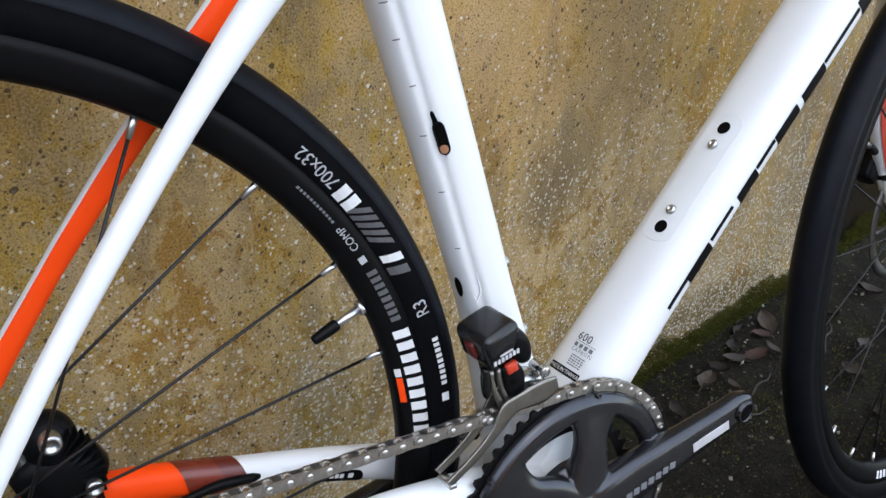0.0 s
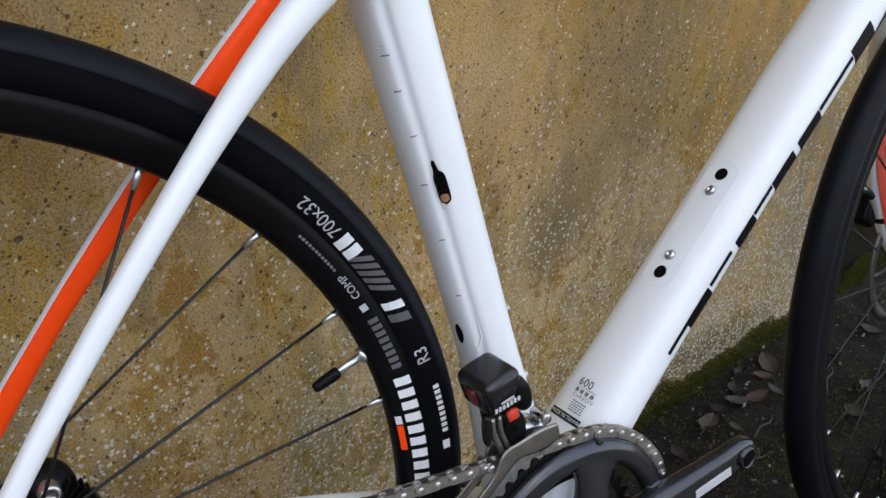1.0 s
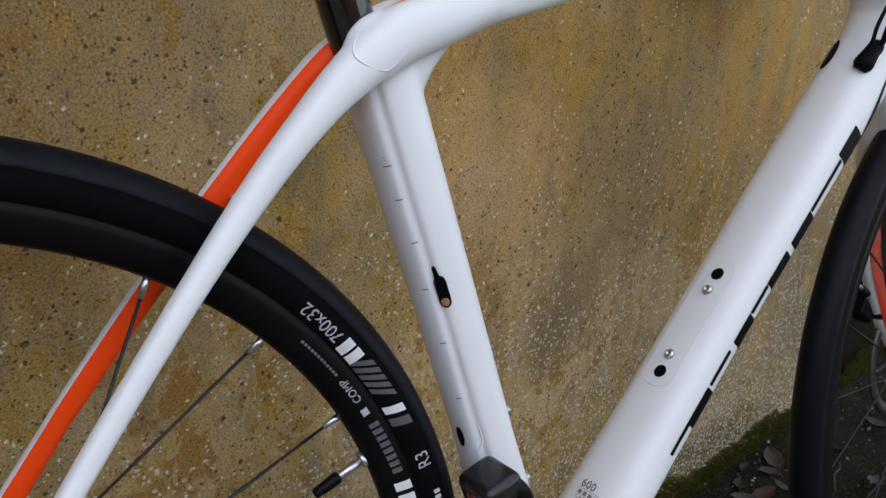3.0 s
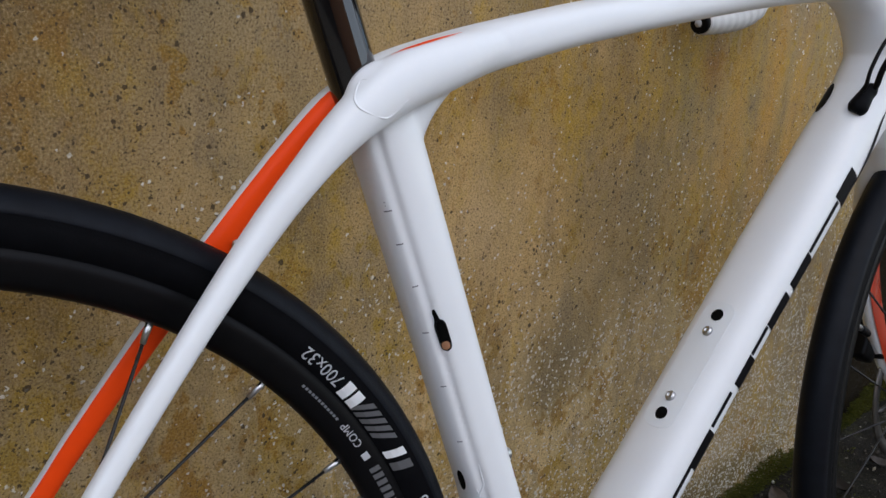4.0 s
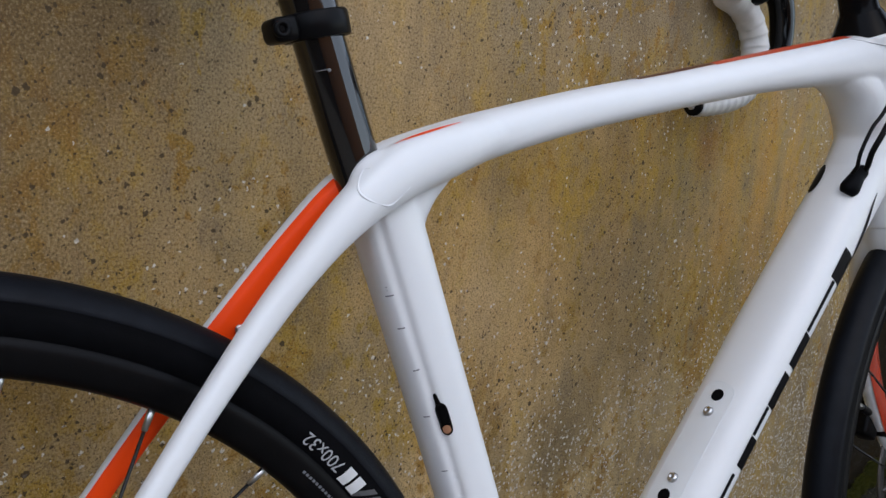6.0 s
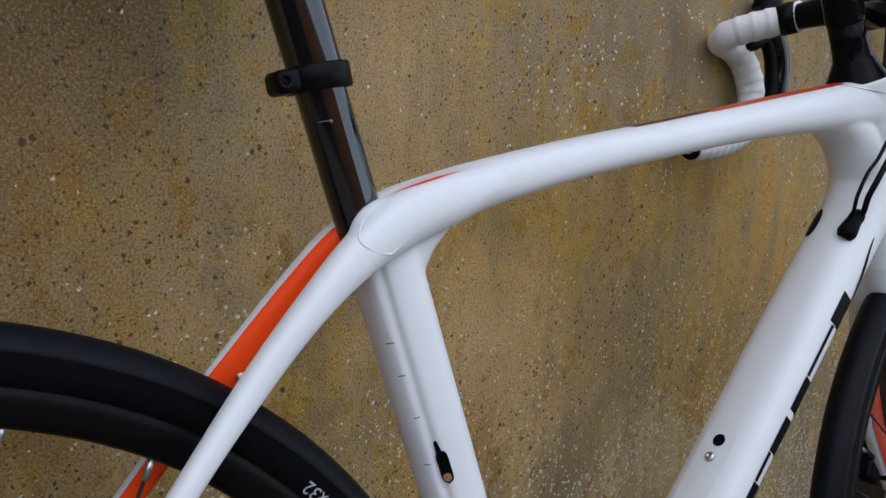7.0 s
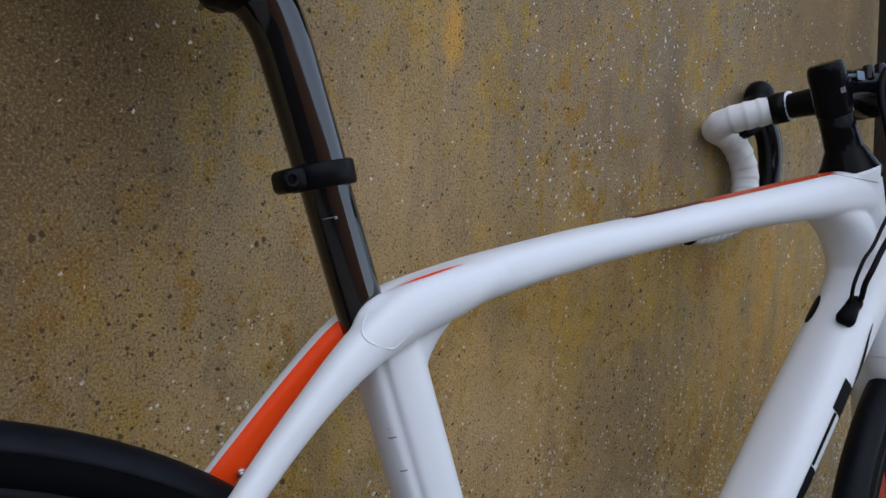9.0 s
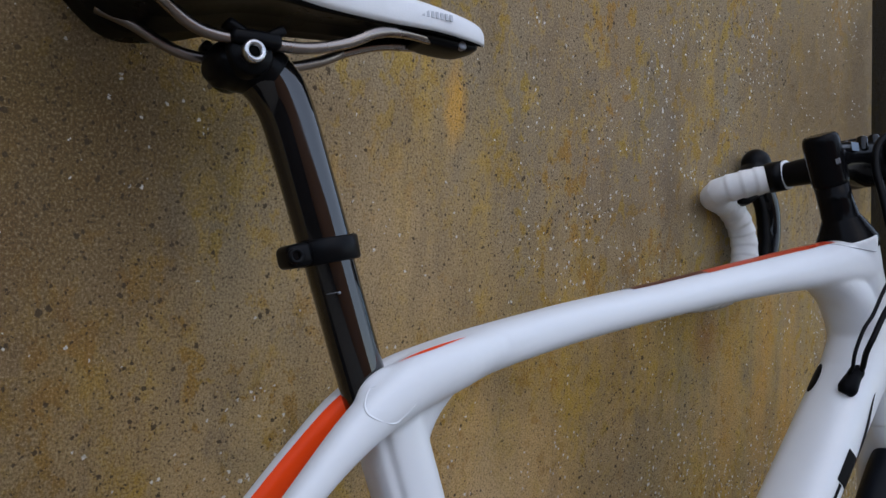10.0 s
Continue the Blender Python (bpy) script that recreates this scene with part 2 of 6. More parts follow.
M_RED = plain("red_paint", (0.55, 0.05, 0.015), 0.3, 0, 0.05, 30, 0, 0.3)
M_MAROON = plain("maroon_paint", (0.10, 0.012, 0.008), 0.3, 0, 0.05, 30, 0, 0.3)
M_BLACK = plain("gloss_black", (0.004, 0.004, 0.0045), 0.09, 0, 0.1, 40, 0.03, 0.0, 0.28)
M_SATIN = plain("satin_black", (0.004, 0.004, 0.0045), 0.34, 0, 0.1, 60, 0.06, spec=0.09)
M_DISC = plain("disc_steel", (0.13, 0.125, 0.12), 0.45, 1.0, 0.15, 90)
M_POST = plain("post_black", (0.005, 0.0045, 0.0045), 0.06, 0, 0.1, 40, 0.01, 0.6, 0.5)
M_CAGE = plain("brushed_steel", (0.25, 0.24, 0.215), 0.40, 1.0, 0.12, 120, 0.06)
M_COVER = plain("cover_black", (0.008, 0.008, 0.009), 0.24, 0.0, 0.12, 60, 0.05, spec=0.45)
M_STEM = plain("stem_black", (0.004, 0.004, 0.0045), 0.14, 0, 0.1, 60, 0.02, spec=0.07)
M_SHELL = plain("shell_black", (0.004, 0.004, 0.0045), 0.30, 0, 0.1, 60, 0.04, spec=0.07)
M_HOLE = plain("hole_black", (0.003, 0.003, 0.003), 0.8, spec=0.05)
M_RUBBER = plain("tyre_rubber", (0.0034, 0.0036, 0.0045), 0.55, 0, 0.2, 80, 0.3, spec=0.05)
M_TREAD = plain("tread_rubber", (0.0046, 0.0056, 0.0080), 0.42, 0, 0.25, 90, 0.4, spec=0.10)
M_RIM = plain("rim_black", (0.0035, 0.0035, 0.004), 0.38, 0.0, 0.15, 60, 0.05, spec=0.10)
M_STEEL = plain("steel", (0.52, 0.52, 0.52), 0.28, 1.0, 0.08, 90, 0.03)
M_ALLOY = plain("alloy", (0.55, 0.56, 0.57), 0.32, 1.0, 0.1, 90, 0.05)
M_CHAIN = plain("chain_steel", (0.46, 0.44, 0.415), 0.34, 1.0, 0.2, 200, 0.1)
M_PIN = plain("pin_steel", (0.58, 0.56, 0.53), 0.36, 1.0, 0.1, 200)
M_CRANK = plain("grey_anodised", (0.058, 0.059, 0.065), 0.20, 0.85, 0.1, 60, 0.04)
M_RING = plain("ring_black", (0.010, 0.010, 0.011), 0.35, 0.5, 0.1, 60, 0.06)
M_TITAN = plain("rail_metal", (0.27, 0.235, 0.21), 0.28, 1.0, 0.08, 60)
M_WHITE_PRINT = plain("white_print", (0.72, 0.73, 0.74), 0.5)
M_DIM_PRINT = plain("dim_print", (0.10, 0.10, 0.105), 0.45)
M_TAPE = plain("bar_tape_white", (0.72, 0.71, 0.69), 0.7, 0, 0.05, 90, 0.3)
M_SPOKE = plain("spoke_black", (0.02, 0.02, 0.02), 0.3, 0.6)
M_SILVER = plain("silver_sticker", (0.58, 0.58, 0.60), 0.45, 0.3)


# ---- mesh helpers ----
def finish(bm, smooth=True):
    for f in bm.faces:
        f.smooth = smooth
    return bm


def to_mesh(name, bm, mats, smooth=True):
    me = bpy.data.meshes.new(name)
    finish(bm, smooth)
    bm.normal_update()
    bm.to_mesh(me)
    bm.free()
    for m in mats if isinstance(mats, (list, tuple)) else [mats]:
        me.materials.append(m)
    return me


def part(name, bm, mats, parent=None, label="", m=None, smooth=True):
    """Links a bmesh, or a mesh, as one object under a thing or a part."""
    me = bm if isinstance(bm, bpy.types.Mesh) else to_mesh(name, bm, mats, smooth)
    ob = new(name, me)
    ob.parent = parent
    if m is not None:
        ob.matrix_basis = m
    if label:
        ob["label"] = label
    return ob


def spline(pts, sub):
    """Catmull-Rom through rows of numbers."""
    p = np.array(pts, float)
    p = np.vstack([2 * p[0] - p[1], p, 2 * p[-1] - p[-2]])
    out = []
    for i in range(1, len(p) - 2):
        for k in range(sub):
            t = k / sub
            a, b, c, d = p[i - 1], p[i], p[i + 1], p[i + 2]
            out.append(0.5 * (2 * b + (c - a) * t + (2 * a - 5 * b + 4 * c - d) * t * t + (3 * b - a - 3 * c + d) * t ** 3))
    out.append(p[-2])
    return np.array(out)


def skin(bm, rings, close_ends=True, mat=0):
    vs = [[bm.verts.new(p) for p in ring] for ring in rings]
    n = len(vs[0])
    for a, b in zip(vs, vs[1:]):
        for i in range(n):
            f = bm.faces.new((a[i], a[(i + 1) % n], b[(i + 1) % n], b[i]))
            f.material_index = mat
    if close_ends:
        bm.faces.new(vs[0][::-1]).material_index = mat
        bm.faces.new(vs[-1]).material_index = mat
    return vs


def sweep(bm, stations, sub=6, seg=28, power=2.0, side=(0, 1, 0), profile=None, mat=0, crease=None, under=None):
    """A tube through stations (x, y, z, half width sideways, half height in the plane); power squares its section; crease(x) gives the power along x, under that of the lower half."""
    s = spline(stations, sub)
    t = np.gradient(s[:, :3], axis=0)
    rings = []
    for row, d in zip(s, t):
        d = Vector(d).normalized()
        if crease:
            power = crease(row[0])
        a = Vector(side)
        a = (a - d * a.dot(d)).normalized()
        b = d.cross(a)
        ring = []
        for i in range(seg):
            w = 2 * math.pi * i / seg
            c, q = math.cos(w), math.sin(w)
            k = profile(w) if profile else 1.0
            e = 2 / (under if under and q < 0 else power)
            u = math.copysign(abs(c) ** e, c) * row[3] * k
            v = math.copysign(abs(q) ** e, q) * row[4] * k
            ring.append(Vector(row[:3]) + a * u + b * v)
        rings.append(ring)
    skin(bm, rings, mat=mat)
    return bm


def rod(bm, pts, r, sub=5, seg=10, mat=0):
    """A round bar through points, radius r (one or a list)."""
    rs = r if isinstance(r, (list, tuple)) else [r] * len(pts)
    if len(pts) == 2:
        sub = 1
    s = spline([(*p, q) for p, q in zip(pts, rs)], sub)
    t = np.gradient(s[:, :3], axis=0)
    up = Vector((0.13, 0.97, 0.2)) if abs(Vector(t[0]).normalized().y) < 0.9 else Vector((1, 0, 0.1))
    rings = []
    for row, d in zip(s, t):
        d = Vector(d).normalized()
        a = (up - d * up.dot(d)).normalized()
        up = a
        b = d.cross(a)
        rings.append([Vector(row[:3]) + (a * math.cos(w) + b * math.sin(w)) * row[3] for w in [2 * math.pi * i / seg for i in range(seg)]])
    skin(bm, rings, mat=mat)
    return bm


def lathe(bm, profile, seg=64, m=None, closed=False, mat=0):
    """Turns (radius, y) round the y axis."""
    m = m or Matrix()
    loops = [[bm.verts.new(m @ Vector((r * math.cos(2 * math.pi * i / seg), y, r * math.sin(2 * math.pi * i / seg)))) for r, y in profile] for i in range(seg)]
    k = len(profile)
    for i in range(seg):
        a, b = loops[i], loops[(i + 1) % seg]
        for j in range(k if closed else k - 1):
            f = bm.faces.new((a[j], b[j], b[(j + 1) % k], a[(j + 1) % k]))
            f.material_index = mat
    return bm


def block(bm, size, m=None, bevel=0.0, segs=2, mat=0):
    g = bmesh.ops.create_cube(bm, size=1.0, matrix=(m or Matrix()) @ Matrix.Diagonal((*size, 1)))
    vs = g["verts"]
    fs = {f for v in vs for f in v.link_faces}
    for f in fs:
        f.material_index = mat
    if bevel:
        es = list({e for v in vs for e in v.link_edges})
        bmesh.ops.bevel(bm, geom=es, offset=bevel, segments=segs, affect="EDGES", profile=0.5)
    return bm


def disc(bm, r, h, m, seg=24, bevel=0.0005, mat=0):
    """A short cylinder along y, with softened edges."""
    lathe(bm, [(0.0001, -h / 2), (r - bevel, -h / 2), (r, -h / 2 + bevel), (r, h / 2 - bevel), (r - bevel, h / 2), (0.0001, h / 2)], seg, m, mat=mat)
    return bm


def fused(bm, voxel, rounds):
    """Melts overlapping pieces into one moulded surface."""
    me = bpy.data.meshes.new("raw")
    bmesh.ops.triangulate(bm, faces=bm.faces[:])
    bmesh.ops.recalc_face_normals(bm, faces=bm.faces[:])
    bm.to_mesh(me)
    bm.free()
    ob = new("raw", me)
    a = ob.modifiers.new("melt", "REMESH")
    a.mode, a.voxel_size, a.use_smooth_shade = "VOXEL", voxel, True
    b = ob.modifiers.new("soften", "SMOOTH")
    b.factor, b.iterations = 0.5, rounds
    dg = bpy.context.evaluated_depsgraph_get()
    done = bpy.data.meshes.new_from_object(ob.evaluated_get(dg))
    bpy.data.objects.remove(ob)
    bpy.data.meshes.remove(me)
    for p in done.polygons:
        p.use_smooth = True
    done.materials.clear()
    return done


def lettering(text, size, fn, gap=1.0):
    """Letters of the built-in font as a mesh bent by fn(u, v); u starts at 0, v at the base line."""
    cu = bpy.data.curves.new("letters", "FONT")
    cu.body, cu.size, cu.space_character, cu.resolution_u = text, size, gap, 3
    ob = new("letters", cu)
    dg = bpy.context.evaluated_depsgraph_get()
    me = bpy.data.meshes.new_from_object(ob.evaluated_get(dg))
    bpy.data.objects.remove(ob)
    bm = bmesh.new()
    bm.from_mesh(me)
    bpy.data.meshes.remove(me)
    for v in bm.verts:
        v.co = fn(v.co.x, v.co.y)
    return bm


def patch(bm, fn, u0, u1, v0, v1, nu=4, nv=3, slant=0.0):
    """A small printed bar, bent by fn."""
    g = [[bm.verts.new(fn(u0 + (u1 - u0) * i / nu + slant * j / nv, v0 + (v1 - v0) * j / nv)) for j in range(nv + 1)] for i in range(nu + 1)]
    for i in range(nu):
        for j in range(nv):
            bm.faces.new((g[i][j], g[i + 1][j], g[i + 1][j + 1], g[i][j + 1]))
    return bm


# ---- ground, walls ----
WALL_TURN = math.degrees(math.atan(0.1783))
WALL_M = pose(0, 0.2388, 0, 0, 0, WALL_TURN)


def make_ground():
    bm = bmesh.new()
    xs = [-900, -60, -8, -2] + [-1.0 + 0.02 * i for i in range(161)] + [3, 8, 60, 900]
    ys = [-900, -60, -8, -2] + [-0.8 + 0.02 * i for i in range(81)] + [1.5, 8, 60, 900]
    g = []
    for x in xs:
        row = []
        for y in ys:
            near = abs(x) < 2.5 and abs(y) < 1.0
            z = 0.010 * noise.noise((x * 7, y * 7, 0)) + 0.006 * noise.noise((x * 30, y * 30, 3)) if near else 0
            keep = min(1, abs(y) / 0.06) if x < 1.2 else 1
            row.append(bm.verts.new((x, y, z * (0.25 + 0.75 * keep) - 0.003)))
        g.append(row)
    for i in range(len(xs) - 1):
        for j in range(len(ys) - 1):
            bm.faces.new((g[i][j], g[i + 1][j], g[i + 1][j + 1], g[i][j + 1]))
    ob = part("ground", bm, M_SOIL)
    tagged(ob, "dark damp soil with thin moss and grit", "ground", kind="structure")


def make_walls():
    """The leaned-on wall, a joint, and beyond it a bay with painted-in shade."""
    def joint(z):
        """The joint leans: it stands further along at the foot."""
        return 0.896 + 0.15 * (1.15 - z)

    bm = bmesh.new()
    block(bm, (5.85, 0.25, 2.75), pose(-2.033, 0.125, 1.325), 0.006, 2)
    for v in bm.verts:
        if v.co.x > 0:
            v.co.x += joint(v.co.z) - 0.892
    w = part("wall_north", bm, M_WALL, m=WALL_M)
    tagged(w, "weathered concrete wall with ochre lichen and pale chips", "wall", kind="structure")
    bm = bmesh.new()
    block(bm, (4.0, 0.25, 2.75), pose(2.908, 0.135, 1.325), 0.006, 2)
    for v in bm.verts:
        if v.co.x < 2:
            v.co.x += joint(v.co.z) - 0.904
    w = part("wall_north_bay", bm, M_WALL_SHADED, m=WALL_M)
    tagged(w, "bay of the concrete wall with shade painted into its colour", "wall", kind="structure")
    # two unseen walls, added across the yard to shape light and reflections
    for name, size, at, mat, words in (
            ("wall_west_unseen", (0.2, 5.5, 1.7), (-3.2, -3.25, 0.83), plain("unseen_wall_dark", (0.045, 0.036, 0.030), 0.85, 0, 0.25, 8, 0.3), "unseen dark wall added across the yard for reflections"),
            ("wall_south_unseen", (6.7, 0.2, 2.8), (0.05, -6.1, 1.38), plain("unseen_wall_brown", (0.62, 0.27, 0.12), 0.85, 0, 0.25, 8, 0.3), "unseen plain brown wall added across the yard for reflections")):
        bm = bmesh.new()
        block(bm, size, pose(*at), 0.01, 2)
        tagged(part(name, bm, mat), words, "wall", kind="structure")


make_ground()
make_walls()


# ---- the bicycle: metres from the bottom bracket, x forward, y to the wall, z up ----
BB = 0.263
bicycle = new("bicycle")
bicycle.matrix_world = pose(0, 0, 0, -LEAN_ANGLE, 0, 0)
tagged(bicycle, "white carbon road bicycle with orange stays leaning on the wall", "bicycle")
RAISE = Matrix.Translation((0, 0, BB))


def bike_part(name, bm, mats, label="", smooth=True):
    return part(name, bm, mats, bicycle, label, RAISE, smooth)


def seat_profile(w):
    """The seat tube's section, with a furrow down each flank."""
    k = 1.0
    for c in (SEAT_FURROW, math.pi - SEAT_FURROW):
        d = math.atan2(math.sin(w - c), math.cos(w - c))
        k -= 0.17 * math.exp(-(d / 0.10) ** 2)
    return k


SEAT_FURROW = math.pi - 0.58
RIGHT_STAY = [
    (-0.412, -0.069, 0.090, 0.006, 0.012),
    (-0.397, -0.067, 0.135, 0.0060, 0.0062),
    (-0.3494, -0.057, 0.2083, 0.0062, 0.0058),
    (-0.3095, -0.048, 0.2604, 0.0066, 0.0064),
    (-0.2565, -0.038, 0.3254, 0.0075, 0.0072),
    (-0.2148, -0.030, 0.3725, 0.0087, 0.0087),
    (-0.1818, -0.026, 0.4062, 0.0105, 0.0100),
    (-0.1508, -0.0225, 0.4328, 0.012, 0.0132),
    (-0.1180, -0.018, 0.4528, 0.0145, 0.0168),
    (-0.0800, -0.011, 0.4650, 0.0185, 0.0165),
    (-0.0424, -0.003, 0.4752, 0.0180, 0.0130),
    (0.0000, 0.000, 0.4850, 0.0090, 0.0070),
]
LEFT_STAY = [
    (-0.412, 0.069, 0.090, 0.006, 0.012),
    (-0.3680, 0.066, 0.1570, 0.0065, 0.0082),
    (-0.3190, 0.058, 0.2280, 0.0064, 0.0064),
    (-0.2975, 0.052, 0.2588, 0.0066, 0.0068),
    (-0.2537, 0.040, 0.3178, 0.0072, 0.0074),
    (-0.2180, 0.030, 0.3613, 0.0085, 0.0088),
    (-0.1712, 0.021, 0.4158, 0.0105, 0.0088),
    (-0.1400, 0.014, 0.4450, 0.0125, 0.0102),
    (-0.1080, 0.010, 0.4560, 0.0150, 0.0120),
]
TOP_TUBE = [
    (-0.1300, 0, 0.4505, 0.0180, 0.0160),
    (-0.1050, 0, 0.4570, 0.0200, 0.0182),
    (-0.0700, 0, 0.4675, 0.0220, 0.0168),
    (-0.0424, 0, 0.4749, 0.0212, 0.0155),
    (0.0316, 0, 0.4901, 0.0204, 0.0145),
    (0.1184, 0, 0.5043, 0.0208, 0.0143),
    (0.2201, 0, 0.5204, 0.0225, 0.0160),
    (0.3000, 0, 0.5310, 0.0240, 0.0190),
    (0.3550, 0, 0.5365, 0.0265, 0.0220),
    (0.3950, 0, 0.5380, 0.0285, 0.0240),
]
DOWN_TUBE = [
    (-0.0050, 0, 0.0010, 0.0370, 0.0260),
    (0.0475, 0, 0.0620, 0.0350, 0.0240),
    (0.1080, 0, 0.1306, 0.0318, 0.0232),
    (0.2016, 0, 0.2371, 0.0312, 0.0224),
    (0.2680, 0, 0.3120, 0.0318, 0.0228),
    (0.3263, 0, 0.3758, 0.0308, 0.0242),
    (0.3723, 0, 0.4250, 0.0285, 0.0272),
    (0.4100, 0, 0.4640, 0.0255, 0.0300),
]


def make_frame():
    bm = bmesh.new()
    sweep(bm, [(-0.008, 0, 0.02, 0.026, 0.030), (-0.0415, 0, 0.155, 0.0205, 0.0205), (-0.0600, 0, 0.2210, 0.0195, 0.0200),
               (-0.0770, 0, 0.2800, 0.0195, 0.0203), (-0.1040, 0, 0.3715, 0.0200, 0.0212), (-0.1180, 0, 0.4190, 0.0205, 0.0215), (-0.1290, 0, 0.4560, 0.0195, 0.0200)],
          8, 72, 2.5, profile=seat_profile)
    sweep(bm, TOP_TUBE, 6, 64, crease=lambda x: float(np.interp(x, [-0.02, 0.10, 0.24, 0.31, 0.36], [2.3, 1.85, 1.60, 1.70, 2.2])), under=3.0)
    sweep(bm, RIGHT_STAY, 6, 28, 2.3)
    sweep(bm, LEFT_STAY[-3:], 6, 28, 2.3)
    sweep(bm, DOWN_TUBE, 6, 40, 2.5)
    # lip round the seatpost
    sweep(bm, [(-0.1195, 0, 0.4330, 0.0175, 0.0170), (-0.1250, 0, 0.4420, 0.0180, 0.0176), (-0.1315, 0, 0.4520, 0.0180, 0.0172)], 4, 28)
    sweep(bm, [(-0.1240, -0.0150, 0.4630, 0.0050, 0.0050), (-0.1330, -0.0168, 0.4610, 0.0055, 0.0050), (-0.1410, -0.0172, 0.4560, 0.0055, 0.0052), (-0.1455, -0.0172, 0.4500, 0.0055, 0.0055), (-0.1480, -0.0185, 0.4430, 0.0055, 0.0060), (-0.1500, -0.0200, 0.4370, 0.0050, 0.0060)], 5, 20)
    # gusset under the seat cluster and behind the head tube
    sweep(bm, [(-0.112, 0, 0.418, 0.0165, 0.0145), (-0.100, 0, 0.440, 0.0165, 0.0145), (-0.078, 0, 0.459, 0.0165, 0.0105)], 6, 24, 2.3)
    sweep(bm, [(0.314, 0, 0.531, 0.0190, 0.010), (0.366, 0, 0.514, 0.0245, 0.019), (0.3905, 0, 0.470, 0.0260, 0.022), (0.370, 0, 0.430, 0.0260, 0.022)], 6, 24, 2.3)
    # head tube
    sweep(bm, [(0.3800, 0, 0.5610, 0.0300, 0.0300), (0.3850, 0, 0.5460, 0.0285, 0.0285), (0.392, 0, 0.522, 0.0275, 0.0255), (0.409, 0, 0.470, 0.0265, 0.0255), (0.4285, 0, 0.410, 0.0275, 0.0290), (0.4350, 0, 0.390, 0.0290, 0.0300)], 5, 32)
    # bottom bracket shell
    disc(bm, 0.030, 0.086, Matrix(), 40, 0.003)
    # chainstays
    for s in (-1, 1):
        sweep(bm, [(-0.412, s * 0.066, 0.080, 0.0065, 0.014), (-0.380, s * 0.0655, 0.0765, 0.009, 0.0125), (-0.301, s * 0.058, 0.0690 if s < 0 else 0.078, 0.0105, 0.0115),
                   (-0.230, s * 0.051, 0.0655 if s < 0 else 0.0635, 0.0105, 0.0120), (-0.170, s * 0.043, 0.0625 if s < 0 else 0.0515, 0.0105, 0.0125),
                   (-0.109, s * 0.035, 0.0470 if s < 0 else 0.0350, 0.012, 0.014), (-0.050, s * 0.029, 0.027 if s < 0 else 0.012, 0.014, 0.018), (-0.010, s * 0.024, 0.0, 0.016, 0.021)], 6, 24, 2.3)
        disc(bm, 0.016, 0.010, Matrix.Translation((-0.412, s * 0.068, 0.082)), 24, 0.001)
    me = fused(bm, 0.0016, 8)
    me.name = "frame"
    me.materials.append(M_WHITE)
    return part("frame", me, None, bicycle, "glossy white moulded carbon frame", RAISE)


frame_ob = make_frame()
from_frame = bmesh.new()
from_frame.from_mesh(frame_ob.data)
from mathutils.bvhtree import BVHTree
FRAME_TREE = BVHTree.FromBMesh(from_frame)
from_frame.free()


def onto(origin, u_dir, v_dir, lift=0.0004, reach=0.08):
    """Bends a flat print onto the frame: points go along the print's back until they meet it."""
    o, u, v = Vector(origin), Vector(u_dir).normalized(), Vector(v_dir)
    v = (v - u * v.dot(u)).normalized()
    back = v.cross(u).normalized()

    def fn(a, b):
        p = o + u * a + v * b
        hit, nor, _, _ = FRAME_TREE.ray_cast(p - back * reach, back)
        if hit is None:
            hit, nor, _, _ = FRAME_TREE.find_nearest(p)
        return hit + nor * lift
    return fn


def strip(bm, fn, row, across=3):
    """A painted band along u between the edges given by rows (u, v low, v high)."""
    r = spline(row, 5)
    g = [[bm.verts.new(fn(u, a + (b - a) * j / across)) for j in range(across + 1)] for u, a, b in r]
    for p, q in zip(g, g[1:]):
        for j in range(across):
            bm.faces.new((p[j], q[j], q[j + 1], p[j + 1]))
    return bm


def oval(bm, fn, u, v, ru, rv, seg=20, turn=0.0, rings=2):
    c, s = math.cos(turn), math.sin(turn)
    mid = bm.verts.new(fn(u, v))
    last = None
    for k in range(1, rings + 1):
        ring = []
        for i in range(seg):
            w = 2 * math.pi * i / seg
            a, b = ru * k / rings * math.cos(w), rv * k / rings * math.sin(w)
            ring.append(bm.verts.new(fn(u + a * c - b * s, v + a * s + b * c)))
        for i in range(seg):
            if last:
                bm.faces.new((last[i], ring[i], ring[(i + 1) % seg], last[(i + 1) % seg]))
            else:
                bm.faces.new((mid, ring[i], ring[(i + 1) % seg]))
        last = ring
    return bm


